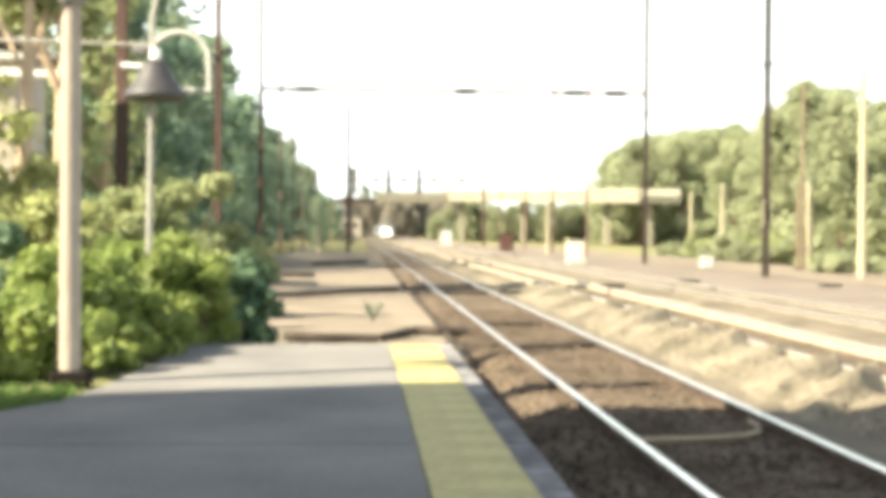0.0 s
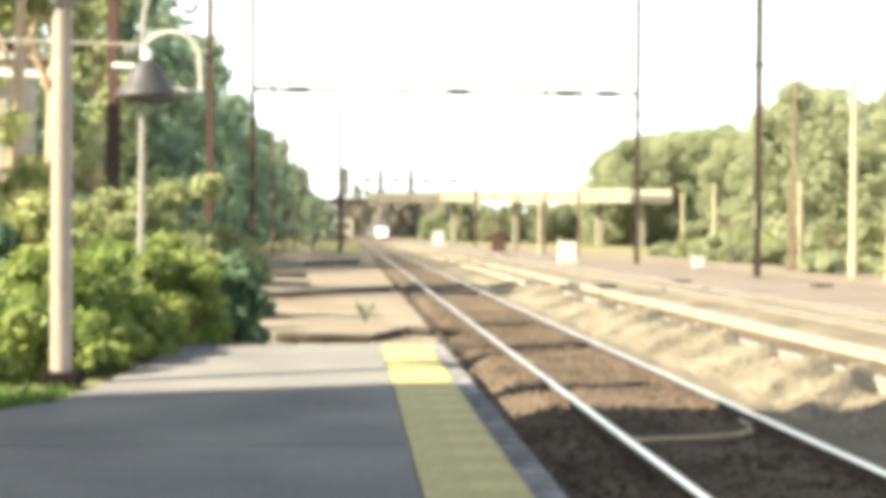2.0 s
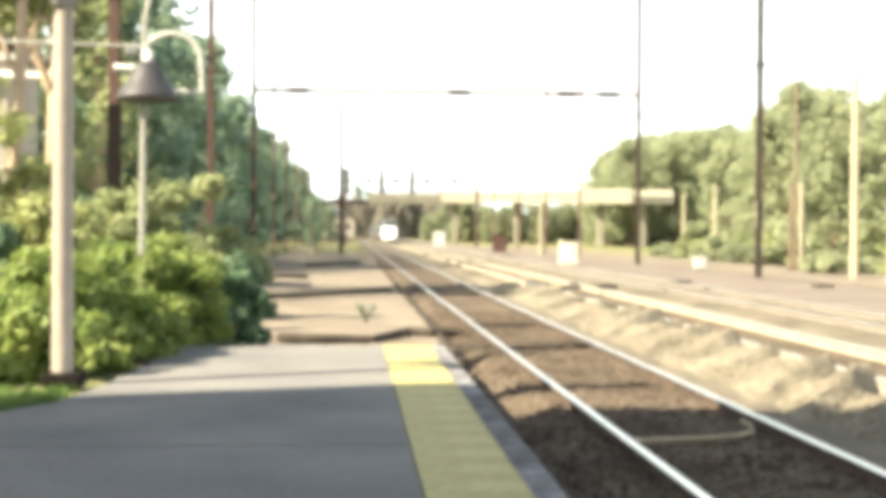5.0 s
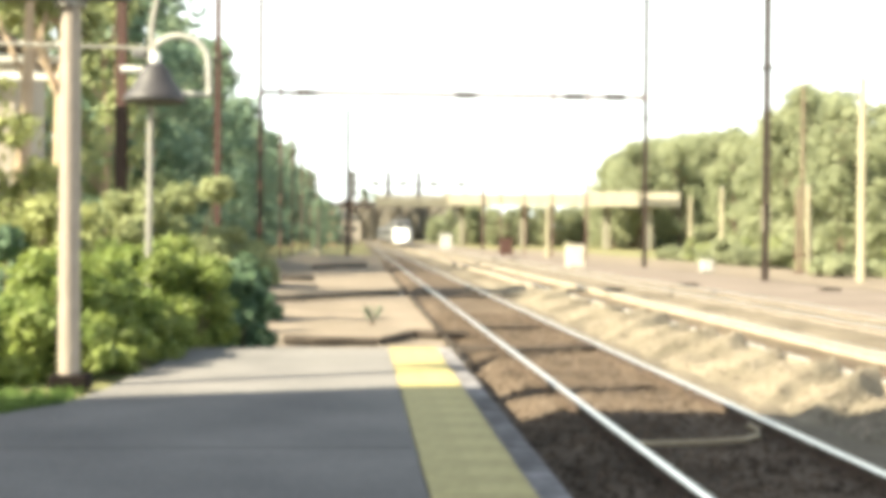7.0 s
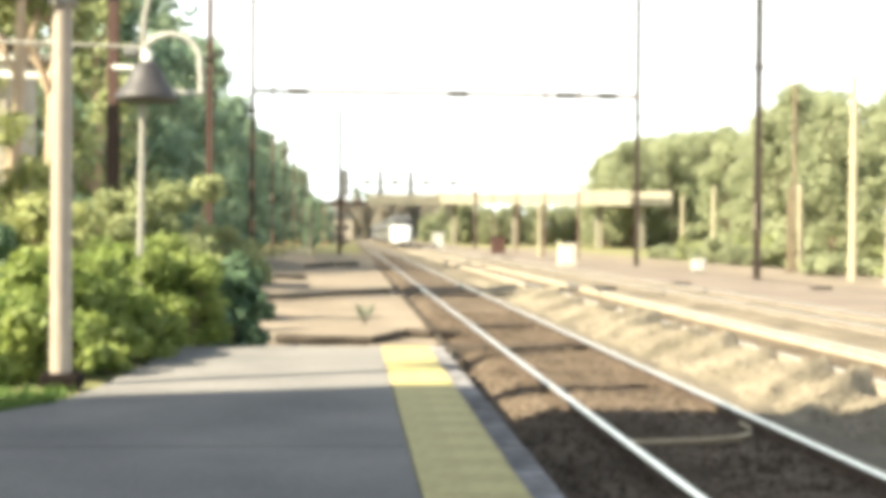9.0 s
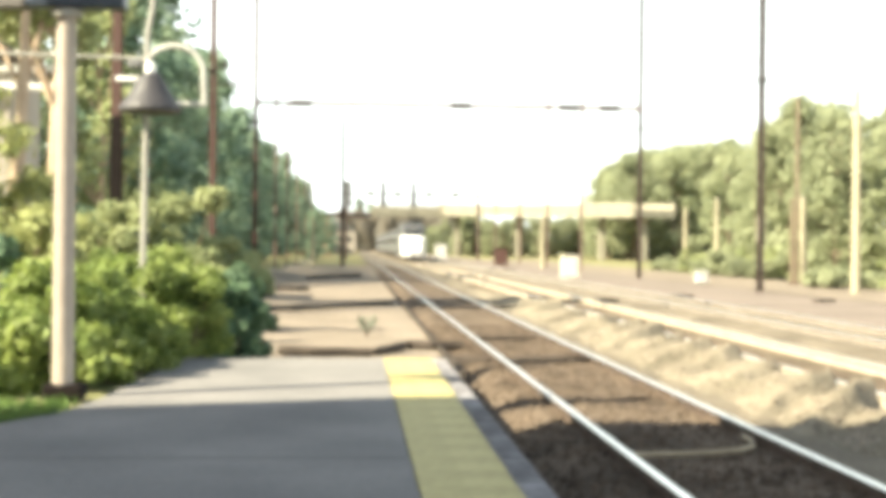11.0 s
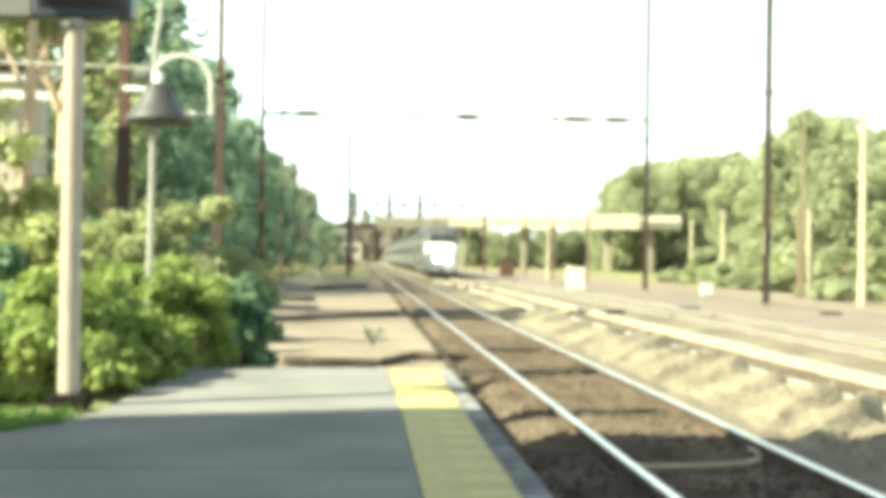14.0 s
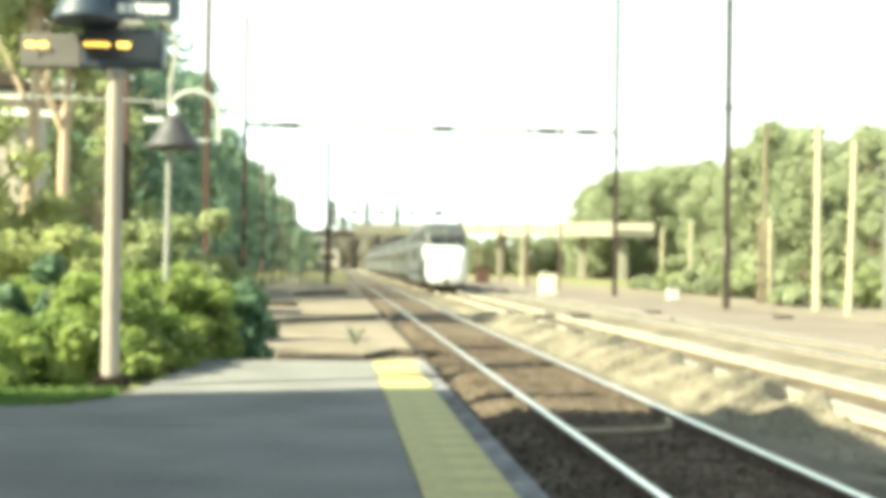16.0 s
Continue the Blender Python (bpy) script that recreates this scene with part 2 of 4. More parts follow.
def sheet(name, x0, x1, y0, y1, nx, ny, height, material):
    """A gridded surface with height(x, y)."""
    xs, ys = np.linspace(x0, x1, nx), np.linspace(0, 1, ny) ** 1.6 * (y1 - y0) + y0
    vs = [(x, y, height(x, y)) for y in ys for x in xs]
    fs = [(j * nx + i, j * nx + i + 1, (j + 1) * nx + i + 1, (j + 1) * nx + i) for j in range(ny - 1) for i in range(nx - 1)]
    me = bpy.data.meshes.new(name)
    me.from_pydata(vs, [], fs)
    me.shade_smooth()
    me.materials.append(material)
    return tagged(new(name, me), kind="structure")


def leaves(name, centres, radii, count, size, material, parent, rng, flat=0.75, shell=0.55):
    """Many small folded leaf sprays around clump centres."""
    c = np.array(centres)
    pick = rng.integers(0, len(c), count)
    d = rng.normal(size=(count, 3))
    d /= np.linalg.norm(d, axis=1)[:, None]
    rad = np.array(radii)[pick] * (shell + (1 - shell) * rng.random(count)) * (0.85 + 0.3 * rng.random(count))
    p = c[pick] + d * rad[:, None] * np.array((1, 1, flat))
    nrm = d + rng.normal(size=(count, 3)) * 0.6 + np.array((0, 0, 0.35))
    nrm /= np.linalg.norm(nrm, axis=1)[:, None]
    u = np.cross(nrm, rng.normal(size=(count, 3)))
    u /= np.linalg.norm(u, axis=1)[:, None]
    v = np.cross(nrm, u)
    s = (size * (0.6 + 0.8 * rng.random(count)))[:, None]
    a, b = p - u * s, p + u * s
    k1, k2 = p + v * s * 0.55 - nrm * s * 0.2, p - v * s * 0.55 - nrm * s * 0.2
    vs = np.stack((a, k1, b, k2), 1).reshape(-1, 3)
    i = np.arange(count)[:, None] * 4
    fs = np.concatenate((i + np.array((0, 1, 2)), i + np.array((0, 2, 3))))
    me = bpy.data.meshes.new(name)
    me.from_pydata(vs.tolist(), [], fs.tolist())
    me.materials.append(material)
    ob = new(name, me)
    ob.parent = parent
    return ob


# ---- ground, ballast, platform ----
T1, T2, T3 = 3.04, 7.05, 10.8
GAUGE = 0.76


def wob(x, y, s, seed=0.0):
    return noise.noise(Vector((x * s, y * s, seed)))


def ground_z(x, y):
    return -0.42 + 0.05 * wob(x, y, 0.1) + max(0, min(1, (x - 19) / 6)) * 0.25


ground = sheet("ground", -900, 900, -300, 3500, 60, 120, lambda x, y: -0.45, GROUND)
tagged(ground, "dry grassy ground reaching the horizon", "ground")


def ballast_z(x, y):
    if x < T1 + 0.92 and y < 100:
        return -0.50
    d = min(abs(x - c) for c in (T1, T2, T3))
    z = -0.19 if abs(x - T2) < 1.9 else -0.135 if d < 1.45 else -0.135 - 0.1 * min(1, (d - 1.45) / 0.5)
    return z + 0.03 * wob(x, y, 2.2) + 0.02 * wob(x, y, 6)


bed = sheet("ballast_bed", 1.32, 12.9, -8, 545, 110, 440, ballast_z, BED)
tagged(bed, "pale crushed-stone ballast bed under the tracks", "ballast")
def ridge(u, crest, rise, tail):
    """A dumped load: steep towards the station, tailing off away from it."""
    return rise * math.exp(-(u - crest) / tail) if u > crest else rise * max(0, 1 - (crest - u) / 0.3)


def heap_z(x, y):
    u = y - 1.2 * x + 0.25 * wob(x, y, 1.1, 13)
    loads = sum(ridge(u, *k) for k in ((6.4, 0.28, 0.6), (8.0, 0.42, 0.45), (9.5, 0.32, 0.6), (11.6, 0.2, 0.7), (13.4, 0.25, 0.8), (15.2, 0.22, 0.7), (16.9, 0.2, 0.8), (18.6, 0.36, 0.9), (20.4, 0.22, 1.0), (23.0, 0.26, 1.5), (27.0, 0.2, 1.5), (31.0, 0.25, 2.0)))
    w = min(1, max(0, (x - 4.0) / 2.1))
    f = min(1, w / 0.72) ** 0.8 * min(1, (1 - w) / 0.1)
    full = 0.30 * max(0.2, min(1, (70 - y) / 30)) * max(0.3, min(1, (y - 8) / 8))
    return -0.30 + f * (full + 0.85 * loads + 0.10 * max(-0.12, wob(x * 0.5, y + 0.6 * x, 0.8, 3)) + 0.10 * wob(x, y, 1.3, 5) + 0.022 * wob(x, y, 4.5))


heap = sheet("ballast_heap", 3.98, 6.12, 4, 75, 34, 640, heap_z, BALLAST)
tagged(heap, "lumpy heaped ballast between the tracks", "ballast")


def strip_z(x, y):
    z = -0.118 + 0.03 * wob(x, y, 1.3) + 0.02 * wob(x, y, 4) - (0.08 if x > T1 + 0.93 else 0)
    return z - 0.13 * max(0, min(1, (2.0 - x) / 0.35))


strip = sheet("brown_ballast_strip", T1 - 1.70, T1 + 1.0, -8, 120, 44, 420, strip_z, BALLAST_DARK)
tagged(strip, "rust-brown ballast of the platform track", "ballast")
mid = sheet("brown_track_strip", T2 - 0.72, T2 + 1.9, 4, 200, 22, 300, lambda x, y: -0.155 + 0.018 * wob(x, y, 1.3, 7) + 0.02 * wob(x, y, 4) - 0.14 * max(0, x - T2 - 1.4), DIRTY)
tagged(mid, "dirty brown ballast of the middle track", "ballast")
cinder = sheet("cinder_strip", 12.3, 19.5, 5, 545, 16, 120, lambda x, y: -0.15 + 0.02 * wob(x, y, 1) - 0.4 * max(0, (x - 18.6)), CINDER)
tagged(cinder, "brown cinder service strip beside the tracks", "path")
verge = sheet("light_gravel_verge", 18.6, 26, 20, 200, 10, 60, lambda x, y: -0.14 + 0.03 * wob(x, y, 1), SAND)
tagged(verge, "pale gravel verge before the woods", "verge")
yard = sheet("sandy_yard", -5.5, 1.5, 18.5, 130, 30, 120, lambda x, y: -0.13 + 0.05 * wob(x, y, 0.4) + 0.02 * wob(x, y, 2), SAND)
tagged(yard, "sandy gravel beyond the platform end", "ground")

platform = base("platform")
tagged(platform, "low asphalt platform with a yellow tactile edge", "platform", kind="structure")
part("slab", plate([(-6.55, -14), (0.42, -14), (0.42, 18.3), (-2.26, 18.3), (-2.34, 15.5), (-2.44, 13.4), (-2.56, 12.5), (-2.95, 11.5), (-3.8, 11.2), (-6.55, 11.2)], -0.45, 0.176), ASPHALT, platform)
stone = part("kerb_stone", prism([(-0.12, -0.3), (0.12, -0.3), (0.12, 0.25), (0.085, 0.305), (-0.12, 0.315)], -0.52, 0.52), KERB, platform)
for k in range(31):
    ob = stone if k == 0 else new("kerb_stone", stone.data)
    ob.parent, ob.location = platform, (1.18 + 0.02 * wob(k, 4, 0.9), 17.77 - 1.06 * k, -0.15 + 0.012 * wob(k, 8, 0.9))
    ob.rotation_euler = (0, 0.03 * wob(k, 6, 0.8), 0.015 * wob(k, 2, 0.8))
part("bedding", prism([(0.42, -0.45), (1.06, -0.45), (1.06, 0.15), (0.42, 0.15)], -14, 18.3), CONCRETE, platform)
part("expansion_joint", box((5.7, 0.022, 0.006), (-2.46, 9.7, 0.176)), TAR, platform, "dark tar joint")
part("end_kerb", box((3.6, 0.14, 0.6), (-0.52, 18.37, -0.13), 0.02), CONCRETE, platform)
verge_grass = sheet("grass_verge", -6.0, -2.2, 11.22, 18.25, 16, 24, lambda x, y: 0.12 + 0.035 * wob(x, y, 1.5), GROUND)
tagged(verge_grass, "patchy soil and grass beside the platform", "grass")
tile = box((0.62, 0.607, 0.03), (0, 0, 0), 0.003)
first = part("tactile_tile", tile, YELLOW, platform)
first.location = (0.74, 17.99, 0.168)
for k in range(1, 48):
    t = new("tactile_tile", first.data)
    t.parent, t.location = platform, (0.74 + 0.006 * wob(k, 2, 0.9), 17.99 - 0.61 * k, 0.168)


# ---- tracks ----
def rail_profile(cx):
    w, f = 0.036, 0.07
    return [(cx - f, -0.16), (cx + f, -0.16), (cx + f, -0.145), (cx + 0.012, -0.12), (cx + 0.012, -0.04), (cx + w, -0.03), (cx + w, -0.006),
            (cx - w, -0.006), (cx - w, -0.03), (cx - 0.012, -0.04), (cx - 0.012, -0.12), (cx - f, -0.145)]


def track(cx, ties_from, ties_to, label, web, low=-0.207, wide=2.55):
    thing = base("railway_track", pose(cx, 0, 0))
    tagged(thing, label, "railway track", "tracks", "structure")
    for s in (-GAUGE, GAUGE):
        r = part("rail", prism(rail_profile(s), -8, 545), web, thing)
        part("rail_head", prism([(s - 0.034, -0.006), (s + 0.034, -0.006), (s + 0.026, 0.002), (s - 0.026, 0.002)], -8, 545), RAIL, r, "bright worn rail head")
    tie = None
    y, k = ties_from, 0
    while y < ties_to:
        if tie is None:
            tie = part("tie", box((wide, 0.22, 0.16), (0, 0, 0), 0.012), TIE, thing)
            ob = tie
        else:
            ob = new("tie", tie.data)
            ob.parent = thing
        ob.location, ob.rotation_euler = (0.03 * wob(k, 1, 0.8), y, low + 0.012 * wob(k, 5, 0.7)), (0, 0, 0.02 * wob(k, 9, 0.7))
        y, k = y + 0.61, k + 1
    return thing


track(T1, 5.0, 70, "platform track with worn bright rails", RAIL_SHADED, -0.212, 2.06)
track(T2, 8.0, 70, "middle track with sunlit rails in brown ballast", RAIL_LIT, -0.24)
track(T3, 12.0, 70, "far track with dull rails in pale ballast", RAIL_DULL, -0.225)

# ---- catenary ----
def h_section(h, w=0.36, at=(0, 0, 0)):
    bm = bmesh.new()
    for s in (-1, 1):
        box((w, 0.03, h), (at[0], at[1] + s * w / 2, at[2] + h / 2), 0, bm)
    box((0.03, w - 0.03, h), (at[0], at[1], at[2] + h / 2), 0, bm)
    return bm


def catenary_pole(x, y, h, steel, label):
    p = base("catenary_pole", pose(x, y, -0.45))
    tagged(p, label, "catenary pole", "catenary poles")
    part("column", h_section(h, 0.25 if y < 100 else 0.17), steel, p)
    # near-black casing paints the shade on the lower column
    if y < 40 and x < 0:
        part("shade_sleeve", h_section(5.4, 0.31), BLACK_AND_SHADE, p, "lower column darkened as in shade")
    part("footing", box((0.8, 0.8, 0.5), (0, 0, 0.02), 0.04), CONCRETE, p)
    if x < 0:
        for z, reach in ((9.8, 0.55), (9.0, 0.95)):
            arm = part("bracket", rod((0.1, 0, z), (reach, 0, z + 0.1), 0.035, 0.03, 8), DARK_STEEL, p)
            for k in range(3):
                part("insulator", rod((reach, 0, z - 0.05 + 0.11 * k), (reach, 0, z + 0.02 + 0.11 * k), 0.13, 0.07, 10), SOOT, arm)
    # tan band stands in for light reflected off the column
    if 58 < y < 60 and x > 0:
        part("sheen_band", box((0.28, 0.28, 1.25), (0.03, 0, 3.1), 0.02), POST_PAINT, p, "tan band painted as a sheen")
    part("collar", box((0.46, 0.46, 0.14), (0, 0, 9.7), 0.02), DARK_STEEL, p)
    return p


for k, y in enumerate((35.5, 59.4, 85.0, 107.0, 126.0, 147.0, 172.0, 198.0)):
    catenary_pole(-6.1, y, 18.0 if k < 3 else 15.2, RUST if k < 3 else HAZY_RUST, "tall rusty steel catenary pole by the woods")
    catenary_pole(18.0, y, 20.5 if k < 4 else 16.0, DARK_STEEL if k < 3 else HAZY_RUST, "tall dark steel catenary pole beside the tracks")
beam = base("portal_beam", pose(6.0, 84.7, 10.5))
tagged(beam, "long thin rusty steel beam spanning the tracks", "catenary beam")
part("chord", box((24.2, 0.14, 0.14), (0, 0, 0.1), 0.01), GLARE_RUST, beam)
part("chord", box((24.2, 0.14, 0.14), (0, 0, -0.1), 0.01), GLARE_RUST, beam)
for x in (-9.3, 0.6, 7.4, 10.0):
    part("hanger", box((1.2, 0.24, 0.42), (x, 0, 0), 0.02), DARK_STEEL, beam)

# ---- platform furniture ----
def bars(parent, z, x0, x1, y, h, material, rng, gap=0.03):
    """A row of short bars in place of lettering."""
    x = x0
    while x < x1:
        w = rng.uniform(0.05, 0.11)
        part("lettering", box((w, 0.006, h), (min(x + w / 2, x1), y, z)), material, parent)
        x += w + gap


BELL = [(0.0, 0.02), (0.33, 0.02), (0.375, 0.0), (0.385, 0.06), (0.35, 0.14), (0.28, 0.26), (0.22, 0.40), (0.17, 0.54), (0.13, 0.60), (0.09, 0.66), (0.0, 0.68)]


def information_post():
    p = base("information_post", pose(-2.83, 13.6, 0.16))
    tagged(p, "pale round post carrying a dark electronic display board", "display post")
    part("base_cover", box((0.38, 0.36, 0.15), (0.02, 0, 0.07), 0.03), BLACK_AND_SHADE, p, "black base cover")
    part("post", rod((0, 0, 0), (0, 0, 4.6), 0.105, 0.092, 24), POST_PAINT, p, smooth=False)
    part("flange", rod((0, 0, 3.74), (0, 0, 3.80), 0.15, 0.15, 20), GALV, p)
    main = part("display", box((0.95, 0.30, 0.46), (0.105, -0.02, 4.05), 0.02), NAVY, p, "dark navy display case")
    part("screen", box((0.86, 0.012, 0.32), (0.105, -0.176, 4.06), 0.004), GLASS_DARK, main)
    side = part("display_wing", box((0.74, 0.24, 0.40), (-0.75, 0.10, 4.02), 0.02, None, pose(0, 0, 0, 0, 0, -8)), CASE_PALE, p, "grey side of the display case")
    rng = random.Random(4)
    bars(main, 4.08, -0.34, -0.04, -0.187, 0.026, AMBER, rng, 0.012)
    bars(main, 4.08, 0.05, 0.15, -0.187, 0.05, AMBER, rng, 0.02)
    bars(side, 4.08, -1.05, -0.85, -0.06, 0.04, AMBER, rng, 0.05)
    part("hood", revolve(BELL, (-0.30, -0.34, 4.30)), NAVY, p, "dark bell-shaped lamp hood", True)
    up = part("upper_board", box((0.82, 0.10, 0.36), (0.36, -0.12, 4.58), 0.015), NAVY, p, "dark sign board with white lettering")
    bars(up, 4.52, 0.04, 0.60, -0.175, 0.12, WHITE, rng, 0.02)


def lamp_post():
    p = base("lamp_post", pose(-2.76, 18.1, 0.05))
    tagged(p, "slim pale lamp post with gooseneck rising from the bushes", "lamp post")
    part("post", rod((0.0, 0, -0.2), (0.04, 0, 4.4), 0.045, 0.038, 16), GALV, p)
    neck = [(0.04, 0, 4.4), (0.10, 0, 4.7), (0.11, 0, 4.95), (0.06, 0, 5.15), (-0.06, 0, 5.28), (-0.26, 0, 5.34), (-0.46, 0, 5.30)]
    part("gooseneck", tube(neck, 0.034), GALV, p)
    part("lamp_head", box((0.5, 0.2, 0.1), (-0.62, 0, 5.26), 0.03), GALV, p)
    part("arm", rod((0.03, 0, 4.06), (-2.1, 0, 4.10), 0.024), GALV, p, "long white horizontal arm")
    part("short_arm", rod((0.0, 0, 3.78), (-0.36, 0, 3.79), 0.035), WHITE, p)
    arch = [(0.01, 0, 3.92)] + [(0.39 - 0.38 * math.cos(a), 0, 3.90 + 0.34 * math.sin(a)) for a in np.linspace(0.1, math.pi - 0.05, 11)] + [(0.79, 0, 3.46)]
    part("arched_pipe", tube(arch, 0.034), PIPE, p, "pale arched pipe")
    part("lower_arm", rod((0.40, 0, 3.48), (0.80, 0, 3.47), 0.034), PIPE, p)
    hood = part("hood", revolve([(r * 1.05, z * 0.78) for r, z in BELL], (0.13, -0.32, 3.32)), CASE_DARK, p, "dark grey bell-shaped lamp hood", True)
    part("collar", rod((0.13, -0.32, 3.82), (0.13, -0.32, 3.98), 0.07, 0.06, 14), WHITE, hood)
    part("hanger", rod((0.13, -0.32, 3.95), (0.04, 0, 4.0), 0.03), PIPE, hood)
    part("fitting", box((0.18, 0.16, 0.12), (-0.10, -0.1, 3.98), 0.03), GREY_CASE, p, "dark junction fitting")


information_post()
lamp_post()


# Added out of view; outline shaped to give the platform's shadow edge.
def station_building():
    b = base("station_building", pose(-10.6, 1.65, -0.45))
    tagged(b, "unseen brick block added to cast the platform shadow", "building", kind="structure")
    part("wall", plate([(-9, -13.5), (4, -13.5), (4, 6.1), (1.5, 6.65), (-0.8, 6.35), (-4, 5.3), (-9, 5.3)], 0, 10.58), BRICK, b)
    part("roof", plate([(-9.15, -13.7), (4.15, -13.7), (4.15, 6.2), (1.5, 6.8), (-0.8, 6.5), (-4.15, 5.4), (-9.15, 5.4)], 10.59, 10.92), DARK_STEEL, b)


station_building()

# ---- dark bars and tubes for shadow bands, and cables, across the tracks and the yard ----
def timber(x0, y0, x1, y1, w, z, label):
    a, c = Vector((x0, y0, z)), Vector((x1, y1, z))
    d = c - a
    ob = part("timber", box((d.length, w, 0.16), (0, 0, 0), 0.015), BROWN_AND_SHADE)
    ob.matrix_basis = Matrix.Translation((a + c) / 2) @ pose(0, 0, 0, 0, 0, math.degrees(math.atan2(d.y, d.x)))
    tagged(ob, label, "timber", "timbers")


# bars across the rails imitate pole shadows; the rest are small dark objects
for x0, y0, x1, y1, w in ((2.4, 21.2, 3.72, 21.6, 0.32), (2.4, 26.3, 3.6, 26.7, 0.14), (3.3, 21.4, 3.72, 21.75, 0.55), (1.4, 21.6, 2.15, 21.3, 0.3), (2.4, 39.5, 3.7, 40.5, 0.3), (4.3, 41.0, 4.9, 41.3, 0.4),
                          (6.5, 46.5, 7.2, 46.8, 0.5), (8.4, 47, 9.2, 47.3, 0.5), (12.4, 52, 13.1, 52.2, 0.5), (11.0, 111, 13.2, 111.5, 0.7), (16.6, 48, 17.3, 48.2, 0.4)):
    timber(x0, y0, x1, y1, w, -0.13, "dark bar for shadow bands and small objects on the ballast")


def shade_line(ends, r, seed):
    pts = []
    for (xa, ya), (xb, yb) in zip(ends, ends[1:]):
        for k in range(6):
            f = k / 6
            x, y = xa + (xb - xa) * f, ya + (yb - ya) * f
            pts.append((x, y + 0.5 * wob(x, y, 0.9, seed), -0.06 + 0.03 * wob(x, y, 0.7, seed + 5)))
    tagged(part("shade_line", tube(pts, r, 8), BROWN_AND_SHADE), "dark wavy tube standing in for a shadow line on the sand", "pipe", "drain pipes")


# wavy dark tubes imitate the shadow lines over the sandy ground
shade_line([(-1.2, 23.0), (0.3, 22.6), (1.0, 24.0), (1.4, 23.8), (2.1, 24.2)], 0.08, 1)
shade_line([(-2.5, 37.0), (-0.9, 39.5), (0.6, 41.5), (1.35, 42.5)], 0.06, 2)
shade_line([(-4.6, 51), (-3.0, 54.5), (-1.6, 55.5)], 0.11, 3)
shade_line([(-2.4, 74), (-1.0, 79), (0.7, 81)], 0.13, 4)


def weed(x, y):
    w = base("weed", pose(x, y, -0.12))
    tagged(w, "dry dark weed growing in the sand", "weed")
    rng = random.Random(7)
    for k in range(7):
        a = rng.uniform(0, 6.28)
        part("stem", tube([(0, 0, 0), (0.08 * math.cos(a), 0.08 * math.sin(a), 0.2), (0.2 * math.cos(a), 0.2 * math.sin(a), rng.uniform(0.3, 0.45))], 0.014, 5), BROWN_AND_SHADE, w)
    leaves("foliage", [(0.0, 0, 0.2), (0.1, 0, 0.32), (-0.1, 0, 0.3)], [0.15, 0.12, 0.12], 60, 0.04, LEAF_LEFT, w, np.random.default_rng(3))


weed(0.3, 27.5)
hose = [(2.36, 11.35), (2.7, 11.45), (3.05, 11.5), (3.35, 11.62), (3.55, 11.85), (3.64, 12.2), (3.66, 12.55)]
tagged(part("cable", tube([(x, y, -0.055 + 0.015 * wob(x, y, 2)) for x, y in hose], 0.022, 8), HOSE), "pale tan cable lying slack between the rails", "cable")
# added strip marking the dark left edge of the platform track's ballast
edge_line = base("cable_trough", pose(1.55, 19.0, -0.2))
tagged(edge_line, "long dark strip added along the left ballast edge", "cable trough")
bm = bmesh.new()
for k in range(60):
    box((0.09, 0.98, 0.16), (0.03 * wob(k, 3, 0.4), 0.5 + k * 1.0, 0.06), 0.01, bm)
part("edge_strip", bm, BROWN_AND_SHADE, edge_line)


def cabinet(x, y, w, h, label, material=WHITE):
    c = base("relay_cabinet", pose(x, y, -0.12))
    tagged(c, label, "cabinet")
    part("body", box((w, w * 0.7, h), (0, 0, h / 2), 0.03), material, c)
    part("roof", box((w * 1.08, w * 0.78, 0.08), (0, 0, h + 0.03), 0.02), material, c)
    part("door", box((w * 0.8, 0.03, h * 0.8), (0, -w * 0.35 - 0.01, h * 0.5), 0.01), material, c)
    part("handle", box((0.03, 0.04, 0.15), (w * 0.3, -w * 0.35 - 0.03, h * 0.5), 0.01), DARK_STEEL, c)


cabinet(13.45, 84.0, 1.05, 1.3, "cream-white relay cabinet beside the tracks", CREAM)
cabinet(18.9, 73.0, 0.65, 0.6, "small dull white cabinet on the verge", PIPE)
cabinet(13.2, 205.0, 1.7, 2.2, "dull white trackside cabinet far down the line", PIPE)
cabinet(15.2, 140.0, 1.4, 1.7, "rust-red steel trackside relay cabinet", RUST)


def utility_pole(x, y, h, r, lean=0.0, label="bleached wooden utility pole"):
    p = base("utility_pole", pose(x, y, -0.4, 0, lean, 0))
    tagged(p, label, "utility pole", "utility poles")
    part("shaft", rod((0, 0, 0), (0, 0, h), r, r * 0.75, 14), POLE_WOOD, p)
    part("cap", rod((0, 0, h), (0, 0, h + 0.05), r * 0.8, r * 0.5, 14), GALV, p)


utility_pole(22.0, 58.5, 9.2, 0.2)
utility_pole(24.6, 73.0, 5.0, 0.19, -1.5)
utility_pole(27.0, 100.0, 5.9, 0.18)
utility_pole(33.0, 134.0, 6.2, 0.22)
utility_pole(17.0, 122.0, 5.0, 0.2)
utility_pole(21.4, 53.0, 7.6, 0.16, 1.5)
utility_pole(-3.5, 120.0, 4.6, 0.17)


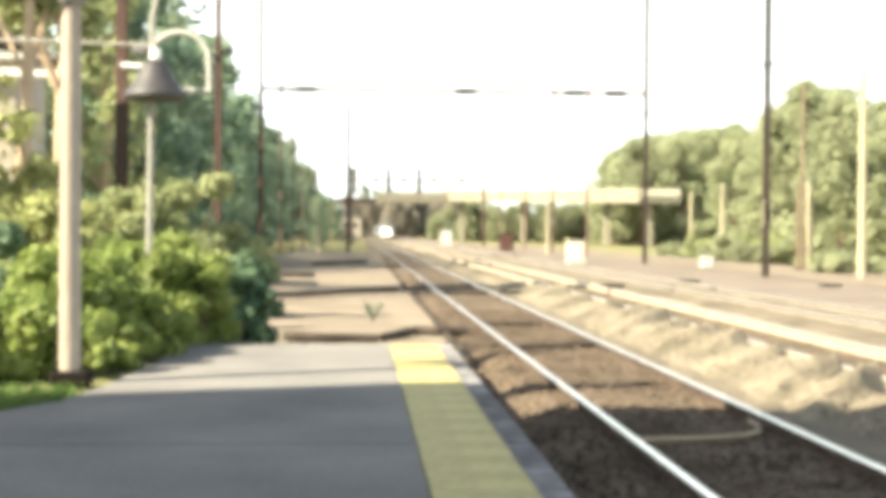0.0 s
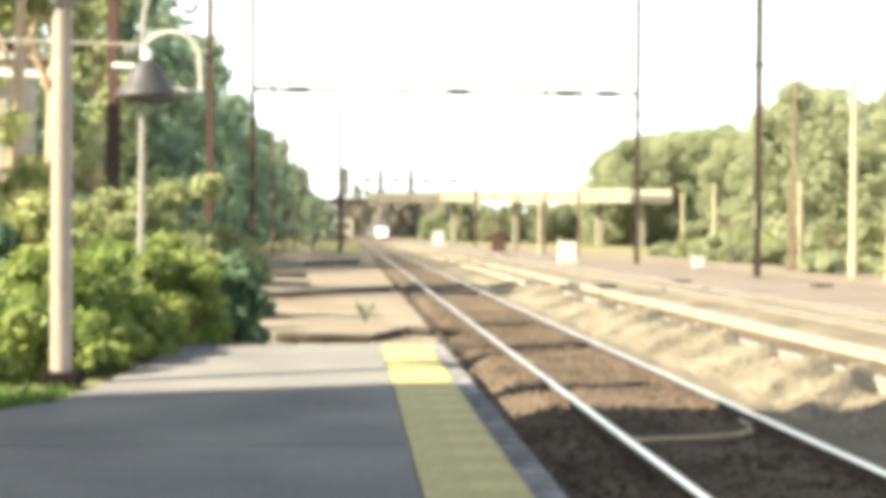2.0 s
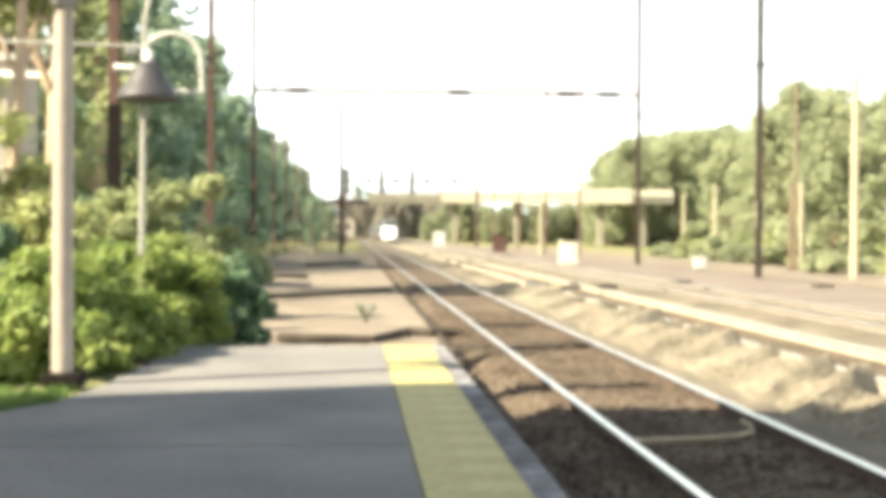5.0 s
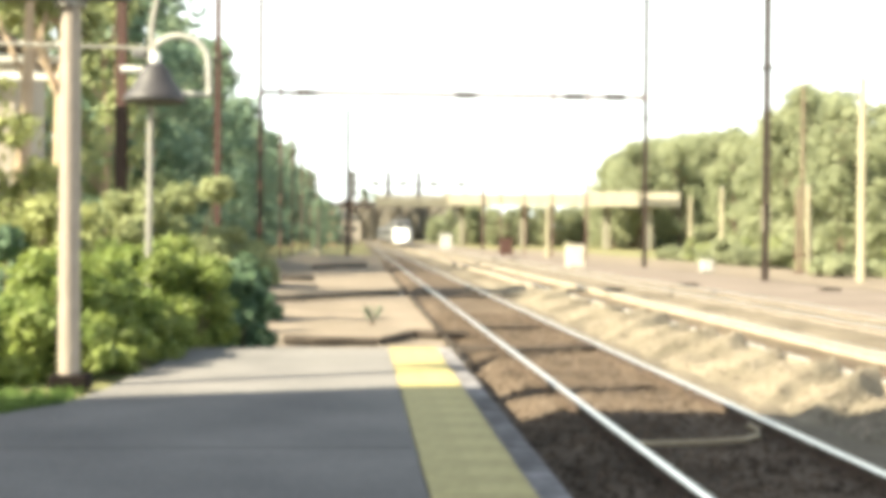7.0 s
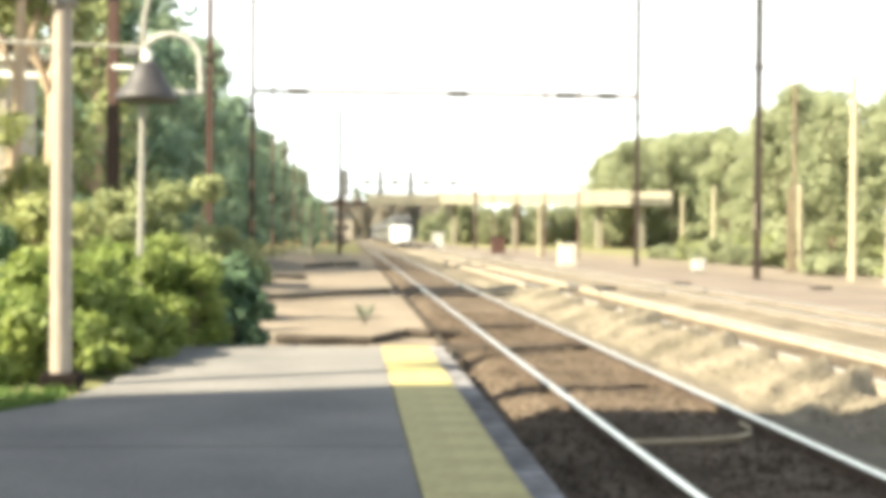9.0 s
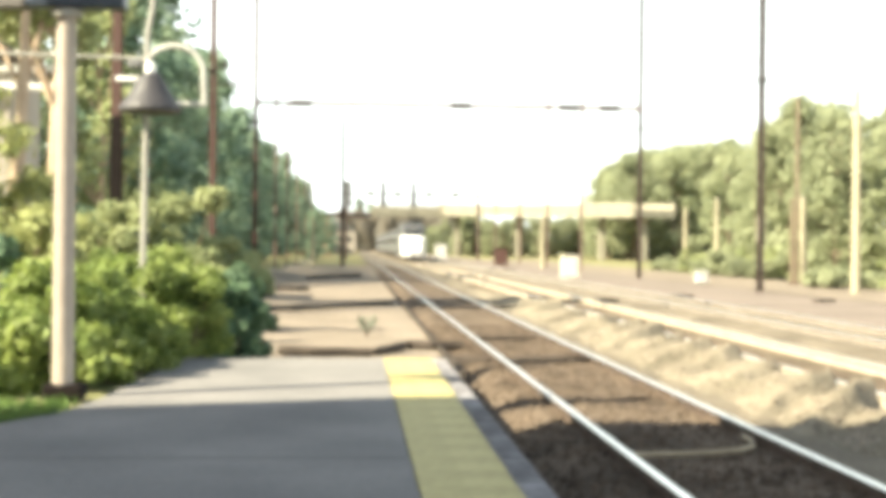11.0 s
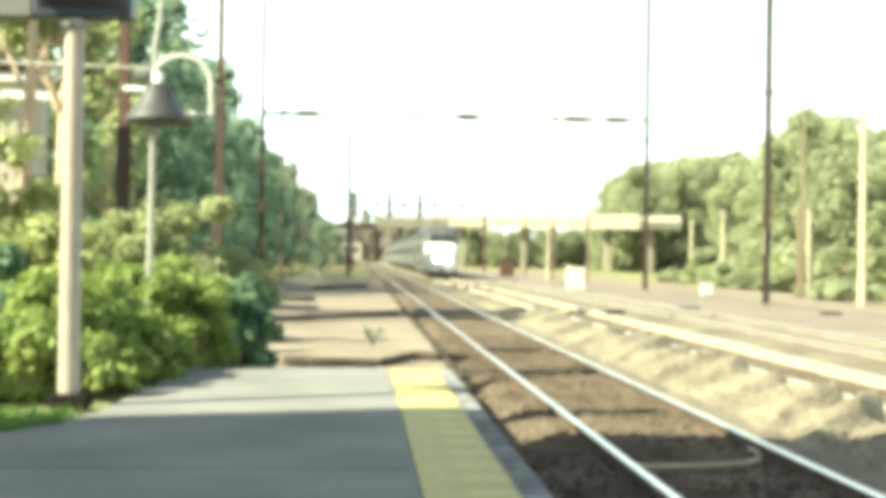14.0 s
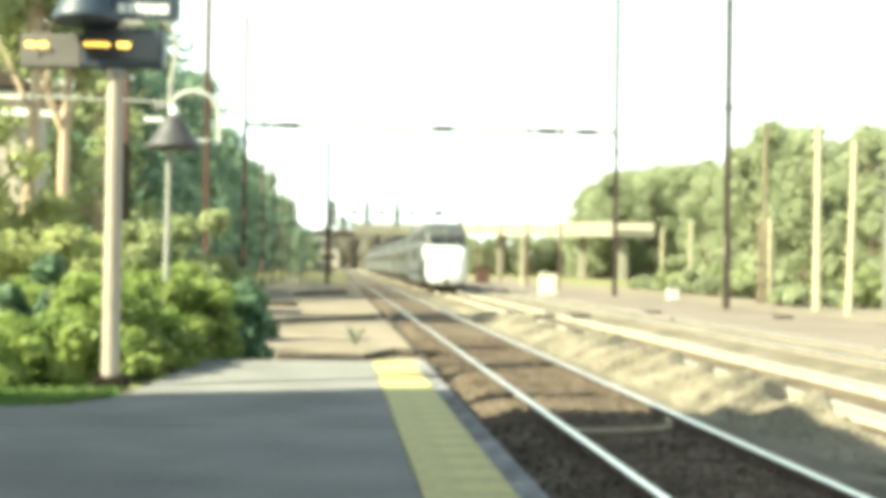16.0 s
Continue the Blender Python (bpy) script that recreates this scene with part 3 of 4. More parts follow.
def lattice_mast(x, y, h):
    p = base("lattice_mast", pose(x, y, -0.4))
    tagged(p, "pale galvanised lattice mast on the verge", "mast")
    for sx in (-0.3, 0.3):
        for sy in (-0.3, 0.3):
            part("leg", rod((sx, sy, 0), (sx * 0.5, sy * 0.5, h), 0.06, 0.05, 6), GALV, p)
    for k in range(9):
        z, s = k * h / 9, 0.3 - 0.15 * k / 9
        part("brace", rod((-s, -s, z), (s, -s, z + h / 9), 0.035, 0.035, 6), GALV, p)
        part("brace", rod((s, s, z), (-s, s, z + h / 9), 0.035, 0.035, 6), GALV, p)
    for k in range(5):
        z = 2.2 + k * 1.1
        part("bracket", rod((-0.2, -0.3, z), (-1.1, -0.3, z + 0.35), 0.04, 0.03, 6), GALV, p)


lattice_mast(25.4, 58.0, 9.3)
for mx, my, mh in ((24.35, 73.6, 10.6), (23.7, 72.4, 4.9)):
    mast = base("steel_mast", pose(mx, my, -0.4))
    tagged(mast, "slim rusty steel mast before the trees", "mast")
    part("shaft", rod((0, 0, 0), (0, 0, mh), 0.11, 0.09, 10), BARK, mast)
    part("base_plate", box((0.4, 0.4, 0.06), (0, 0, 0.3), 0.01), RUST, mast)


def centre_signal_pole():
    p = base("signal_pole", pose(-1.0, 124, -0.4))
    tagged(p, "slim dark signal pole beside the line", "signal pole")
    part("column", h_section(13.6, 0.36), BLACK_AND_SHADE, p)
    h = part("signal_head", box((0.6, 0.4, 2.4), (0.5, 0, 6.8), 0.08), GREY_CASE, p)
    for z in (7.6, 6.8, 6.0):
        part("visor", rod((0.5, -0.2, z), (0.5, -0.5, z), 0.2, 0.2, 14), SOOT, h)
    part("ladder", box((0.2, 0.05, 5.5), (0.0, 0.25, 2.8), 0.01), DARK_STEEL, p)


centre_signal_pole()


def signal_gantry():
    g = base("signal_gantry", pose(0, 220, -0.4))
    tagged(g, "pale lattice signal gantry over the tracks", "signal gantry")
    for x in (-1.2, 20.2):
        part("leg", h_section(11.0, 0.4, (x, 0, 0)), DARK_STEEL, g)
    for z in (9.0, 10.6):
        part("chord", box((21.6, 0.2, 0.2), (9.5, -0.4, z), 0.01), GREY_CASE, g)
        part("chord", box((21.6, 0.2, 0.2), (9.5, 0.4, z), 0.01), GREY_CASE, g)
    for k in range(13):
        x = 0.5 + k * 1.53
        part("brace", rod((x, -0.4, 9.0 if k % 2 else 10.6), (x + 1.5, -0.4, 10.6 if k % 2 else 9.0), 0.07, 0.07, 6), GREY_CASE, g)
    for x in (4.7, 9.6):
        s = part("signal", box((0.8, 0.5, 4.1), (x, -0.9, 10.5), 0.1), SOOT, g, "tall dark signal head")
        for z in (11.8, 10.6, 9.4):
            part("visor", rod((x, -1.1, z), (x, -1.6, z), 0.25, 0.25, 12), SOOT, s)
    for x in (2.6, 7.1, 12.0, 16.5):
        part("signal_box", box((1.3, 0.5, 0.9), (x, -0.8, 10.6), 0.08), GREY_CASE, g)


signal_gantry()


def overpass():
    o = base("road_overpass", pose(0, 0, -0.4))
    tagged(o, "pale concrete road overpass curving away far down the line", "overpass")
    a, c = Vector((24, 325, 9.6)), Vector((50.8, 228, 7.4))
    d = c - a
    turn = Matrix.Translation((a + c) / 2) @ d.to_track_quat("X", "Z").to_matrix().to_4x4()
    for name, size, at in (("deck", (d.length, 8, 1.3), (0, 0, 0.65)), ("parapet", (d.length, 0.4, 1.3), (0, -3.9, 1.9)), ("parapet", (d.length, 0.4, 1.3), (0, 3.9, 1.9))):
        part(name, box(size, at, 0.05), PALE_CONCRETE, o).matrix_basis = turn
    for f in (0.02, 0.4, 0.80, 0.96):
        p = a + d * f
        part("pier", box((1.3, 1.6, p.z), (p.x, p.y, p.z / 2), 0.1), PALE_CONCRETE, o)
    part("deck", box((20, 8, 1.3), (14.2, 325, 9.9), 0.1), PALE_CONCRETE, o)
    part("parapet", box((20, 0.4, 1.3), (14.2, 321, 11.1), 0.05), PALE_CONCRETE, o)
    part("steel_span", box((14, 8, 1.1), (-2.9, 325, 9.4), 0.1), DARK_STEEL, o, "dark steel girder span")
    for k in range(16):
        part("railing_post", box((0.15, 0.15, 1.3), (-9.8 + k * 1.1, 321.1, 10.5), 0.01), DARK_STEEL, o)
    part("railing", box((18, 0.12, 0.12), (-1.5, 321.1, 11.1), 0.01), DARK_STEEL, o)
    part("abutment", box((6, 9, 9), (-8.5, 325.2, 4.3), 0.1), BRICK, o, "dark brick abutment")


def far_house(x, y, w, h, label, wall):
    o = base("house", pose(x, y, -0.4))
    tagged(o, label, "house")
    part("wall", box((w, 8, h), (0, 0, h / 2), 0.05), wall, o)
    part("roof", prism([(-w / 2 - 0.4, h), (w / 2 + 0.4, h), (0, h + w * 0.22)], -4.4, 4.4), GREY_CASE, o)
    for k in (-0.3, 0, 0.3):
        part("window", box((w * 0.14, 0.1, 1.4), (k * w, -4.03, h * 0.6), 0.01), GLASS_DARK, o)


far_house(-3.4, 352, 8, 6.4, "pale house beyond the overpass", SIDING)
overpass()


def white_house():
    h = base("house", pose(-14.2, 46, -0.4))
    tagged(h, "cream house with white porch bands behind the trees", "house")
    part("wall", box((7.6, 4, 7.6), (0, -2, 3.8), 0.03), SIDING, h)
    part("roof", prism([(-4.4, 7.62), (4.4, 7.62), (0, 10.2)], -4.5, 0.5), DARK_STEEL, h)
    for z in (7.75, 7.35, 6.8):
        part("porch_band", box((9.4, 0.3, 0.22), (0.8, -4.2, z), 0.02), WHITE, h)
    for x in (-2.4, 0, 2.4):
        w = part("window", box((1.0, 0.1, 1.4), (x, -4.02, 5.2), 0.01), GLASS_DARK, h)
        part("frame", box((1.2, 0.06, 0.12), (x, -4.06, 5.95), 0.01), WHITE, w)


white_house()


# ---- train ----
def loft(sections, cap=True):
    bm = bmesh.new()
    rings = [[bm.verts.new(v) for v in s] for s in sections]
    n = len(rings[0])
    for a, b in zip(rings, rings[1:]):
        for i in range(n):
            bm.faces.new((a[i], a[(i + 1) % n], b[(i + 1) % n], b[i]))
    if cap:
        bm.faces.new(rings[0])
        bm.faces.new(rings[-1][::-1])
    bmesh.ops.recalc_face_normals(bm, faces=bm.faces)
    return bm


def ring(y, hw, z0, z1, r):
    pts = []
    for cx, cz, a0 in ((hw - r, z1 - r, 0), (-hw + r, z1 - r, 90), (-hw + r, z0 + r, 180), (hw - r, z0 + r, 270)):
        for k in range(5):
            a = radians(a0 + 22.5 * k)
            pts.append((cx + r * math.cos(a), y, cz + r * math.sin(a)))
    return pts


def bogie(parent, y):
    b = part("bogie", box((2.5, 2.9, 0.55), (0, y, 0.62), 0.08), SOOT, parent)
    for s in (-0.75, 0.75):
        for d in (-1.0, 1.0):
            part("wheel", rod((s - 0.07, y + d, 0.5), (s + 0.07, y + d, 0.5), 0.5, 0.5, 20), RAIL_LIT, b)


def locomotive():
    t = base("locomotive")
    tagged(t, "silver locomotive with white nose and dark windscreen", "locomotive")
    lower = [ring(0.0, 0.80, 0.62, 2.2, 0.5), ring(0.12, 1.08, 0.48, 2.6, 0.6), ring(0.4, 1.28, 0.40, 2.86, 0.6), ring(0.9, 1.40, 0.38, 3.02, 0.5), ring(1.5, 1.46, 0.38, 3.08, 0.4)]
    part("nose", loft(lower), TRAIN_NOSE, t, "white rounded nose", True)
    part("cab", loft([ring(1.45, 1.42, 0.5, 3.1, 0.3), ring(1.7, 1.48, 0.5, 3.25, 0.25), ring(3.6, 1.5, 0.5, 3.3, 0.2)]), STAINLESS, t, "silver cab side")
    part("body", loft([ring(3.59, 1.5, 0.5, 3.3, 0.2), ring(18.6, 1.5, 0.5, 3.3, 0.2), ring(19, 1.4, 0.6, 3.2, 0.2)]), STAINLESS, t, "dull silver body sides")
    upper = [ring(0.75, 1.15, 2.75, 3.1, 0.15), ring(1.2, 1.32, 2.75, 3.75, 0.3), ring(1.8, 1.4, 2.75, 4.3, 0.5), ring(2.8, 1.44, 2.75, 4.5, 0.6), ring(18.4, 1.44, 2.75, 4.5, 0.6), ring(19, 1.3, 2.8, 4.1, 0.5)]
    part("roof", loft(upper), TRAIN_DARK, t, "dark grey cab roof", True)
    for x in (-0.55, 0.55):
        part("windscreen", box((0.95, 0.05, 0.75), (x, 0.86, 3.32), 0.05, None, pose(0, 0, 0, -36, 0, 0)), GLASS_DARK, t)
        h = part("headlight", rod((x * 0.8, 0.16, 1.6), (x * 0.8, -0.02, 1.6), 0.12, 0.12, 20), LAMP, t, "lit headlight")
        part("ditch_light", rod((x * 1.1, 0.4, 1.12), (x * 1.1, 0.08, 1.12), 0.07, 0.07, 16), LAMP, t)
    part("top_light", rod((0, 1.35, 3.95), (0, 1.2, 3.95), 0.12, 0.12, 16), GALV, t)
    part("pilot", prism([(-1.1, 0.18), (1.1, 0.18), (1.25, 0.5), (-1.25, 0.5)], 0.5, 1.6), SOOT, t)
    part("coupler", box((0.3, 0.6, 0.3), (0, 0.0, 0.62), 0.05), SOOT, t)
    part("underframe", box((2.6, 17, 0.4), (0, 10, 0.55), 0.03), SOOT, t)
    for y in (4, 15):
        bogie(t, y)
    for s in (-1, 1):
        part("side_grille", box((0.04, 8, 0.9), (s * 1.51, 11, 2.5), 0.01), TRAIN_DARK, t)
        part("side_stripe", box((0.02, 16.5, 0.25), (s * 1.508, 10, 1.2), 0.005), NAVY, t)
        part("cab_door", box((0.03, 0.75, 1.9), (s * 1.51, 2.8, 1.9), 0.01), STAINLESS, t)
    part("pantograph", tube([(0, 9, 4.3), (0, 10.4, 5.0), (0, 9.2, 5.7)], 0.05), DARK_STEEL, t)
    part("contact_shoe", box((1.6, 0.3, 0.06), (0, 9.2, 5.75), 0.02), DARK_STEEL, t)
    return t


def coach():
    c = base("passenger_coach")
    tagged(c, "stainless steel passenger coach with dark window band", "railway coach", "coaches of the train")
    part("body", loft([ring(0, 1.5, 0.9, 3.4, 0.15), ring(25.5, 1.5, 0.9, 3.4, 0.15)]), STAINLESS, c)
    part("roof", loft([ring(0, 1.47, 2.9, 4.1, 0.55), ring(25.5, 1.47, 2.9, 4.1, 0.55)]), TRAIN_DARK, c, "dull grey roof", True)
    part("end_diaphragm", box((1.3, 1.3, 2.5), (0, -0.2, 2.2), 0.05), SOOT, c)
    part("underframe", box((2.6, 24, 0.5), (0, 12.7, 0.7), 0.03), SOOT, c)
    for y in (3.5, 22):
        bogie(c, y)
    pane = None
    for s in (-1, 1):
        for k in range(11):
            if pane is None:
                ob = pane = part("window", box((0.03, 1.5, 0.8), (0, 0, 0), 0.01), GLASS_DARK, c)
            else:
                ob = new("window", pane.data)
                ob.parent = c
            ob.location = (s * 1.508, 3.0 + k * 1.95, 2.5)
        for y in (1.2, 24.2):
            part("door", box((0.03, 0.9, 2.1), (s * 1.508, y, 2.1), 0.01), TRAIN_DARK, c)
    return c


LOCO = locomotive()
COACHES = [coach()]
for k in range(5):
    COACHES.append(copy_thing(COACHES[0], pose(0, 0, 0)))


# ---- trees and shrubs ----
def tree(h, r, low, leaf, bark, seed, sprays, size, trunk=0.22, tall=False):
    rng = np.random.default_rng(seed)
    t = base("tree")
    bm = bmesh.new()
    p, pts = Vector((0, 0, -0.3)), []
    for k in range(7):
        pts.append(p.copy())
        p = p + Vector((rng.normal() * 0.12, rng.normal() * 0.12, (h * 0.85 + 0.3) / 6))
    for k in range(6):
        rod(pts[k], pts[k + 1], trunk * (1 - k / 7), trunk * (1 - (k + 1) / 7), 8, bm)
    cs, rs = [], []
    n = 46
    for k in range(n):
        f = (k + 0.5) / n
        z = low + (h - low) * f
        env = r * (math.sin(math.pi * (0.12 + 0.83 * f)) ** (0.7 if not tall else 0.5)) * (1 - (0.35 * f if tall else 0.1 * f))
        a = rng.uniform(0, 6.283)
        d = env * rng.uniform(0.35, 0.95)
        c = Vector((d * math.cos(a), d * math.sin(a), z))
        cs.append(c)
        rs.append(r * rng.uniform(0.2, 0.42))
        if k % 2 == 0:
            j = min(5, int(max(0, z - 1.2) / (h * 0.85) * 6))
            rod(pts[j], c, trunk * 0.28, trunk * 0.08, 5, bm)
    part("trunk", bm, bark, t)
    leaves("crown", cs, rs, sprays, size, leaf, t, rng, 0.8, 0.3)
    return t


def shrub(x, y, r, h, leaf, seed, sprays, size, label, name="bush", z=0.1):
    rng = np.random.default_rng(seed)
    s = base(name, pose(x, y, z))
    tagged(s, label, "bush", "bushes by the platform")
    bm = bmesh.new()
    cs, rs = [], []
    for k in range(22):
        a, d = rng.uniform(0, 6.283), r * math.sqrt(rng.uniform(0, 1)) * 0.8
        zz = h * rng.uniform(0.12, 0.86) * (1 - 0.3 * (d / r) ** 2)
        c = Vector((d * math.cos(a), d * math.sin(a), zz))
        cs.append(c)
        rs.append(r * rng.uniform(0.22, 0.38))
        if k % 2 == 0:
            rod((d * 0.2 * math.cos(a), d * 0.2 * math.sin(a), -0.1), c, 0.02, 0.008, 5, bm)
    part("branchwork", bm, BARK, s)
    leaves("foliage", cs, rs, sprays, size, leaf, s, rng, 0.85, 0.5)
    return s


SUNNY = "dense leafy green bush beside the platform"
for k, (x, y, w) in enumerate(((-2.95, 14.7, 0.55), (-2.8, 15.7, 0.55), (-2.7, 16.7, 0.55), (-2.55, 17.6, 0.5), (-4.2, 13.7, 0.6))):
    shrub(x, y, w, 0.75, LEAF_BUSH, 90 + k, 3400, 0.064, "low green bush overhanging the platform edge")
shrub(-3.75, 14.9, 0.9, 1.0, LEAF_BUSH, 1, 6800, 0.066, SUNNY)
shrub(-4.7, 14.4, 0.9, 0.9, LEAF_BUSH, 2, 5400, 0.066, SUNNY)
shrub(-3.3, 16.6, 0.95, 1.55, LEAF_BUSH, 3, 6800, 0.066, SUNNY)
shrub(-2.9, 18.9, 1.0, 1.75, LEAF_BUSH, 4, 6800, 0.07, SUNNY, z=-0.1)
# darker leaves put the bush's shaded end into the colour
for k, (x, y, w, h) in enumerate(((-1.72, 20.8, 0.6, 1.6), (-1.98, 20.3, 0.6, 1.5), (-1.5, 20.3, 0.42, 1.15), (-1.72, 19.9, 0.45, 0.8), (-2.15, 19.8, 0.5, 0.95), (-2.2, 21.3, 0.7, 1.75))):
    shrub(x, y, w, h, LEAF_DARK, 105 + k, 4200, 0.06, "shaded end of the bush, painted in dark bluish green leaves", z=-0.12)
shrub(-2.9, 19.8, 1.0, 1.85, LEAF_BUSH, 14, 6800, 0.07, SUNNY, z=-0.1)
shrub(-3.05, 17.8, 0.95, 1.45, LEAF_BUSH, 15, 6800, 0.066, SUNNY)
shrub(-3.55, 15.8, 0.95, 1.45, LEAF_BUSH, 16, 6800, 0.066, SUNNY)
shrub(-4.4, 18.6, 1.2, 1.5, LEAF_BUSH, 6, 9000, 0.06, SUNNY)
shrub(-4.2, 16.4, 0.75, 1.9, LEAF_DARK, 7, 8000, 0.055, "dark green dense bush behind the post")
DULL = "greyish green rounded shrub behind the bushes"
shrub(-3.95, 28.5, 1.6, 3.95, LEAF_DULL, 8, 7000, 0.09, DULL, z=-0.3)
shrub(-3.6, 25.5, 1.2, 1.9, LEAF_DULL, 9, 5000, 0.08, DULL, z=-0.3)
shrub(-2.35, 18.5, 0.75, 1.5, LEAF_BUSH, 19, 5400, 0.068, SUNNY)
YEL = "pale yellow-green shrub behind the bushes"
shrub(-6.6, 27.0, 1.8, 3.4, LEAF_YELLOW, 10, 7000, 0.09, YEL, z=-0.3)
shrub(-5.0, 25.0, 1.0, 2.4, LEAF_YELLOW, 11, 5000, 0.08, YEL, z=-0.3)
shrub(-4.25, 46.0, 1.15, 2.9, LEAF_DULL, 12, 5000, 0.11, DULL, z=-0.3)
shrub(-3.7, 50.0, 0.9, 1.4, LEAF_DULL, 13, 4000, 0.11, DULL, z=-0.3)
rng0 = np.random.default_rng(5)
for k in range(16):
    y = rng0.uniform(62, 130)
    shrub(22.5 + (y - 60) * 0.12 + rng0.uniform(-1.5, 3.5), y, rng0.uniform(1.2, 2.2), rng0.uniform(1.2, 2.8), LEAF_RIGHT if k % 3 else LEAF_DULL, 30 + k, 1800, 0.16,
          "low green shrub at the edge of the woods", z=-0.3)


def plant(kinds, places, label, group):
    """The first of each kind stands at its first place, copies at the others."""
    used = set()
    for x, y, k, s, a in places:
        m = pose(x, y, -0.4, 0, 0, a) @ Matrix.Scale(s, 4)
        t = kinds[k]
        if k in used:
            t = copy_thing(t, m)
        else:
            used.add(k)
            tagged(t, label, "tree", group)
            t.matrix_basis = m
        t.scale = (s, s, s)


LEFT = [tree(16, 3.6, 1.2, LEAF_LEFT, BARK, 50 + k, 4200, 0.27, 0.25, True) for k in range(3)]
RIGHT = [tree(13, 4.0, 0.6, LEAF_RIGHT, BARK, 60 + k, 5200, 0.24, 0.25) for k in range(3)]
PINES = [tree(15, 2.6, 8.5, LEAF_DULL, PALE_BARK, 70 + k, 2600, 0.2, 0.3, True) for k in range(2)]
rng0 = np.random.default_rng(9)
spots = []
for row, x0 in enumerate((-12.5, -17.5, -23)):
    for y in np.arange(72, 430, 7.0 + row * 2 + 0.0):
        step = 1 if y < 200 else 2
        if int(y / 7) % step == 0:
            spots.append((x0 + rng0.uniform(-1.2, 1.0), y + rng0.uniform(-2, 2), int(rng0.integers(3)), rng0.uniform(0.85, 1.1), rng0.uniform(0, 360)))
spots += [(2.5, 600, 0, 1.45, 0), (8, 608, 1, 1.3, 50), (-5.2, 182, 2, 0.42, 30), (-6.2, 215, 0, 0.5, 200), (-5.6, 255, 1, 0.55, 120), (-4.6, 288, 2, 0.5, 10)]
near = [(x, y, k % 2, s, 80 * x) for k, (x, y, s) in enumerate(((-15.5, 66, 1.05), (-20, 62, 1.1), (-18, 56, 0.95), (-23.5, 58, 1.1), (-11.8, 64, 0.85), (-21, 50, 0.9), (-12.2, 35.5, 0.5)))]
plant([tree(16, 3.6, 1.0, LEAF_DULL, PALE_BARK, 55 + k, 3300, 0.25, 0.28, True) for k in range(2)], near, "tall sunlit olive-green tree behind the platform", "trees behind the platform")
plant(LEFT, spots, "tall dark green tree in the woods beside the line", "trees on the near side")
plant([tree(6, 2.2, 0.4, LEAF_YELLOW, BARK, 80, 4200, 0.13, 0.12)], [(-9.6, 33, 0, 1.0, 0), (-12, 34.5, 0, 1.1, 70), (-7.6, 33.5, 0, 0.62, 150)], "small yellow-green tree before the house", "small trees")
plant(PINES, [(-9.5, 39, 0, 1.0, 0), (-8.7, 40.5, 1, 0.95, 40), (-12.5, 36, 1, 0.9, 90)], "tall pine with a bare pale trunk", "pines")
spots = []
def skyline(x, y):
    """Height of the treetops, which rise from the far end to the near end of the wood."""
    s = x / y
    return y * float(np.interp(s, (0.17, 0.21, 0.26, 0.30, 0.34, 0.5), (0.050, 0.073, 0.080, 0.088, 0.114, 0.114))) + 2.0


for row, x0 in enumerate((33, 39, 46)):
    for y in np.arange(56 + row * 5, 112 + row * 24, 6.5 + row):
        x = x0 + rng0.uniform(-1.5, 1.5)
        spots.append((x, y, int(rng0.integers(3)), skyline(x, y) / 13 * rng0.uniform(0.86, 1.0), rng0.uniform(0, 360)))
for row, x0 in enumerate((52, 60, 68)):
    for y in np.arange(246, 330, 8.0):
        x = x0 + rng0.uniform(-2, 2) + (y - 246) * 0.1
        spots.append((x, y, int(rng0.integers(3)), skyline(x, y) / 13 * rng0.uniform(0.88, 1.0), rng0.uniform(0, 360)))
for x in np.arange(28, 66, 1.3):
    spots.append((x + rng0.uniform(-1, 1), 342 + rng0.uniform(-6, 10), int(rng0.integers(3)), rng0.uniform(0.66, 0.84), rng0.uniform(0, 360)))
far = []
for x in np.arange(-4, 47, 1.9):
    far.append((x + rng0.uniform(-1, 1), 565 + rng0.uniform(-6, 22), 0, rng0.uniform(1.12, 1.42), rng0.uniform(0, 360)))
for x in np.arange(-14, -3, 1.6):
    spots.append((x + rng0.uniform(-1, 1), 395 + rng0.uniform(-6, 10), int(rng0.integers(3)), rng0.uniform(0.45, 0.72), rng0.uniform(0, 360)))
for x in np.arange(20, 30, 1.3):
    spots.append((x + rng0.uniform(-1, 1), 390 + rng0.uniform(-6, 10), int(rng0.integers(3)), rng0.uniform(0.4, 0.55), rng0.uniform(0, 360)))
for x in np.arange(-24, 130, 4.0):
    spots.append((x + rng0.uniform(-2, 2), (440 if x < -6 or x > 20 else 590) + rng0.uniform(0, 30), int(rng0.integers(3)), rng0.uniform(0.6, 0.95), rng0.uniform(0, 360)))
plant(RIGHT, spots, "broad sunlit green tree in the woods across the tracks", "trees across the tracks")

plant([tree(13, 4.0, 0.4, LEAF_BROWN, BARK, 66, 5200, 0.26, 0.25)], far, "hazy brownish tree at the end of the line", "trees at the end of the line")

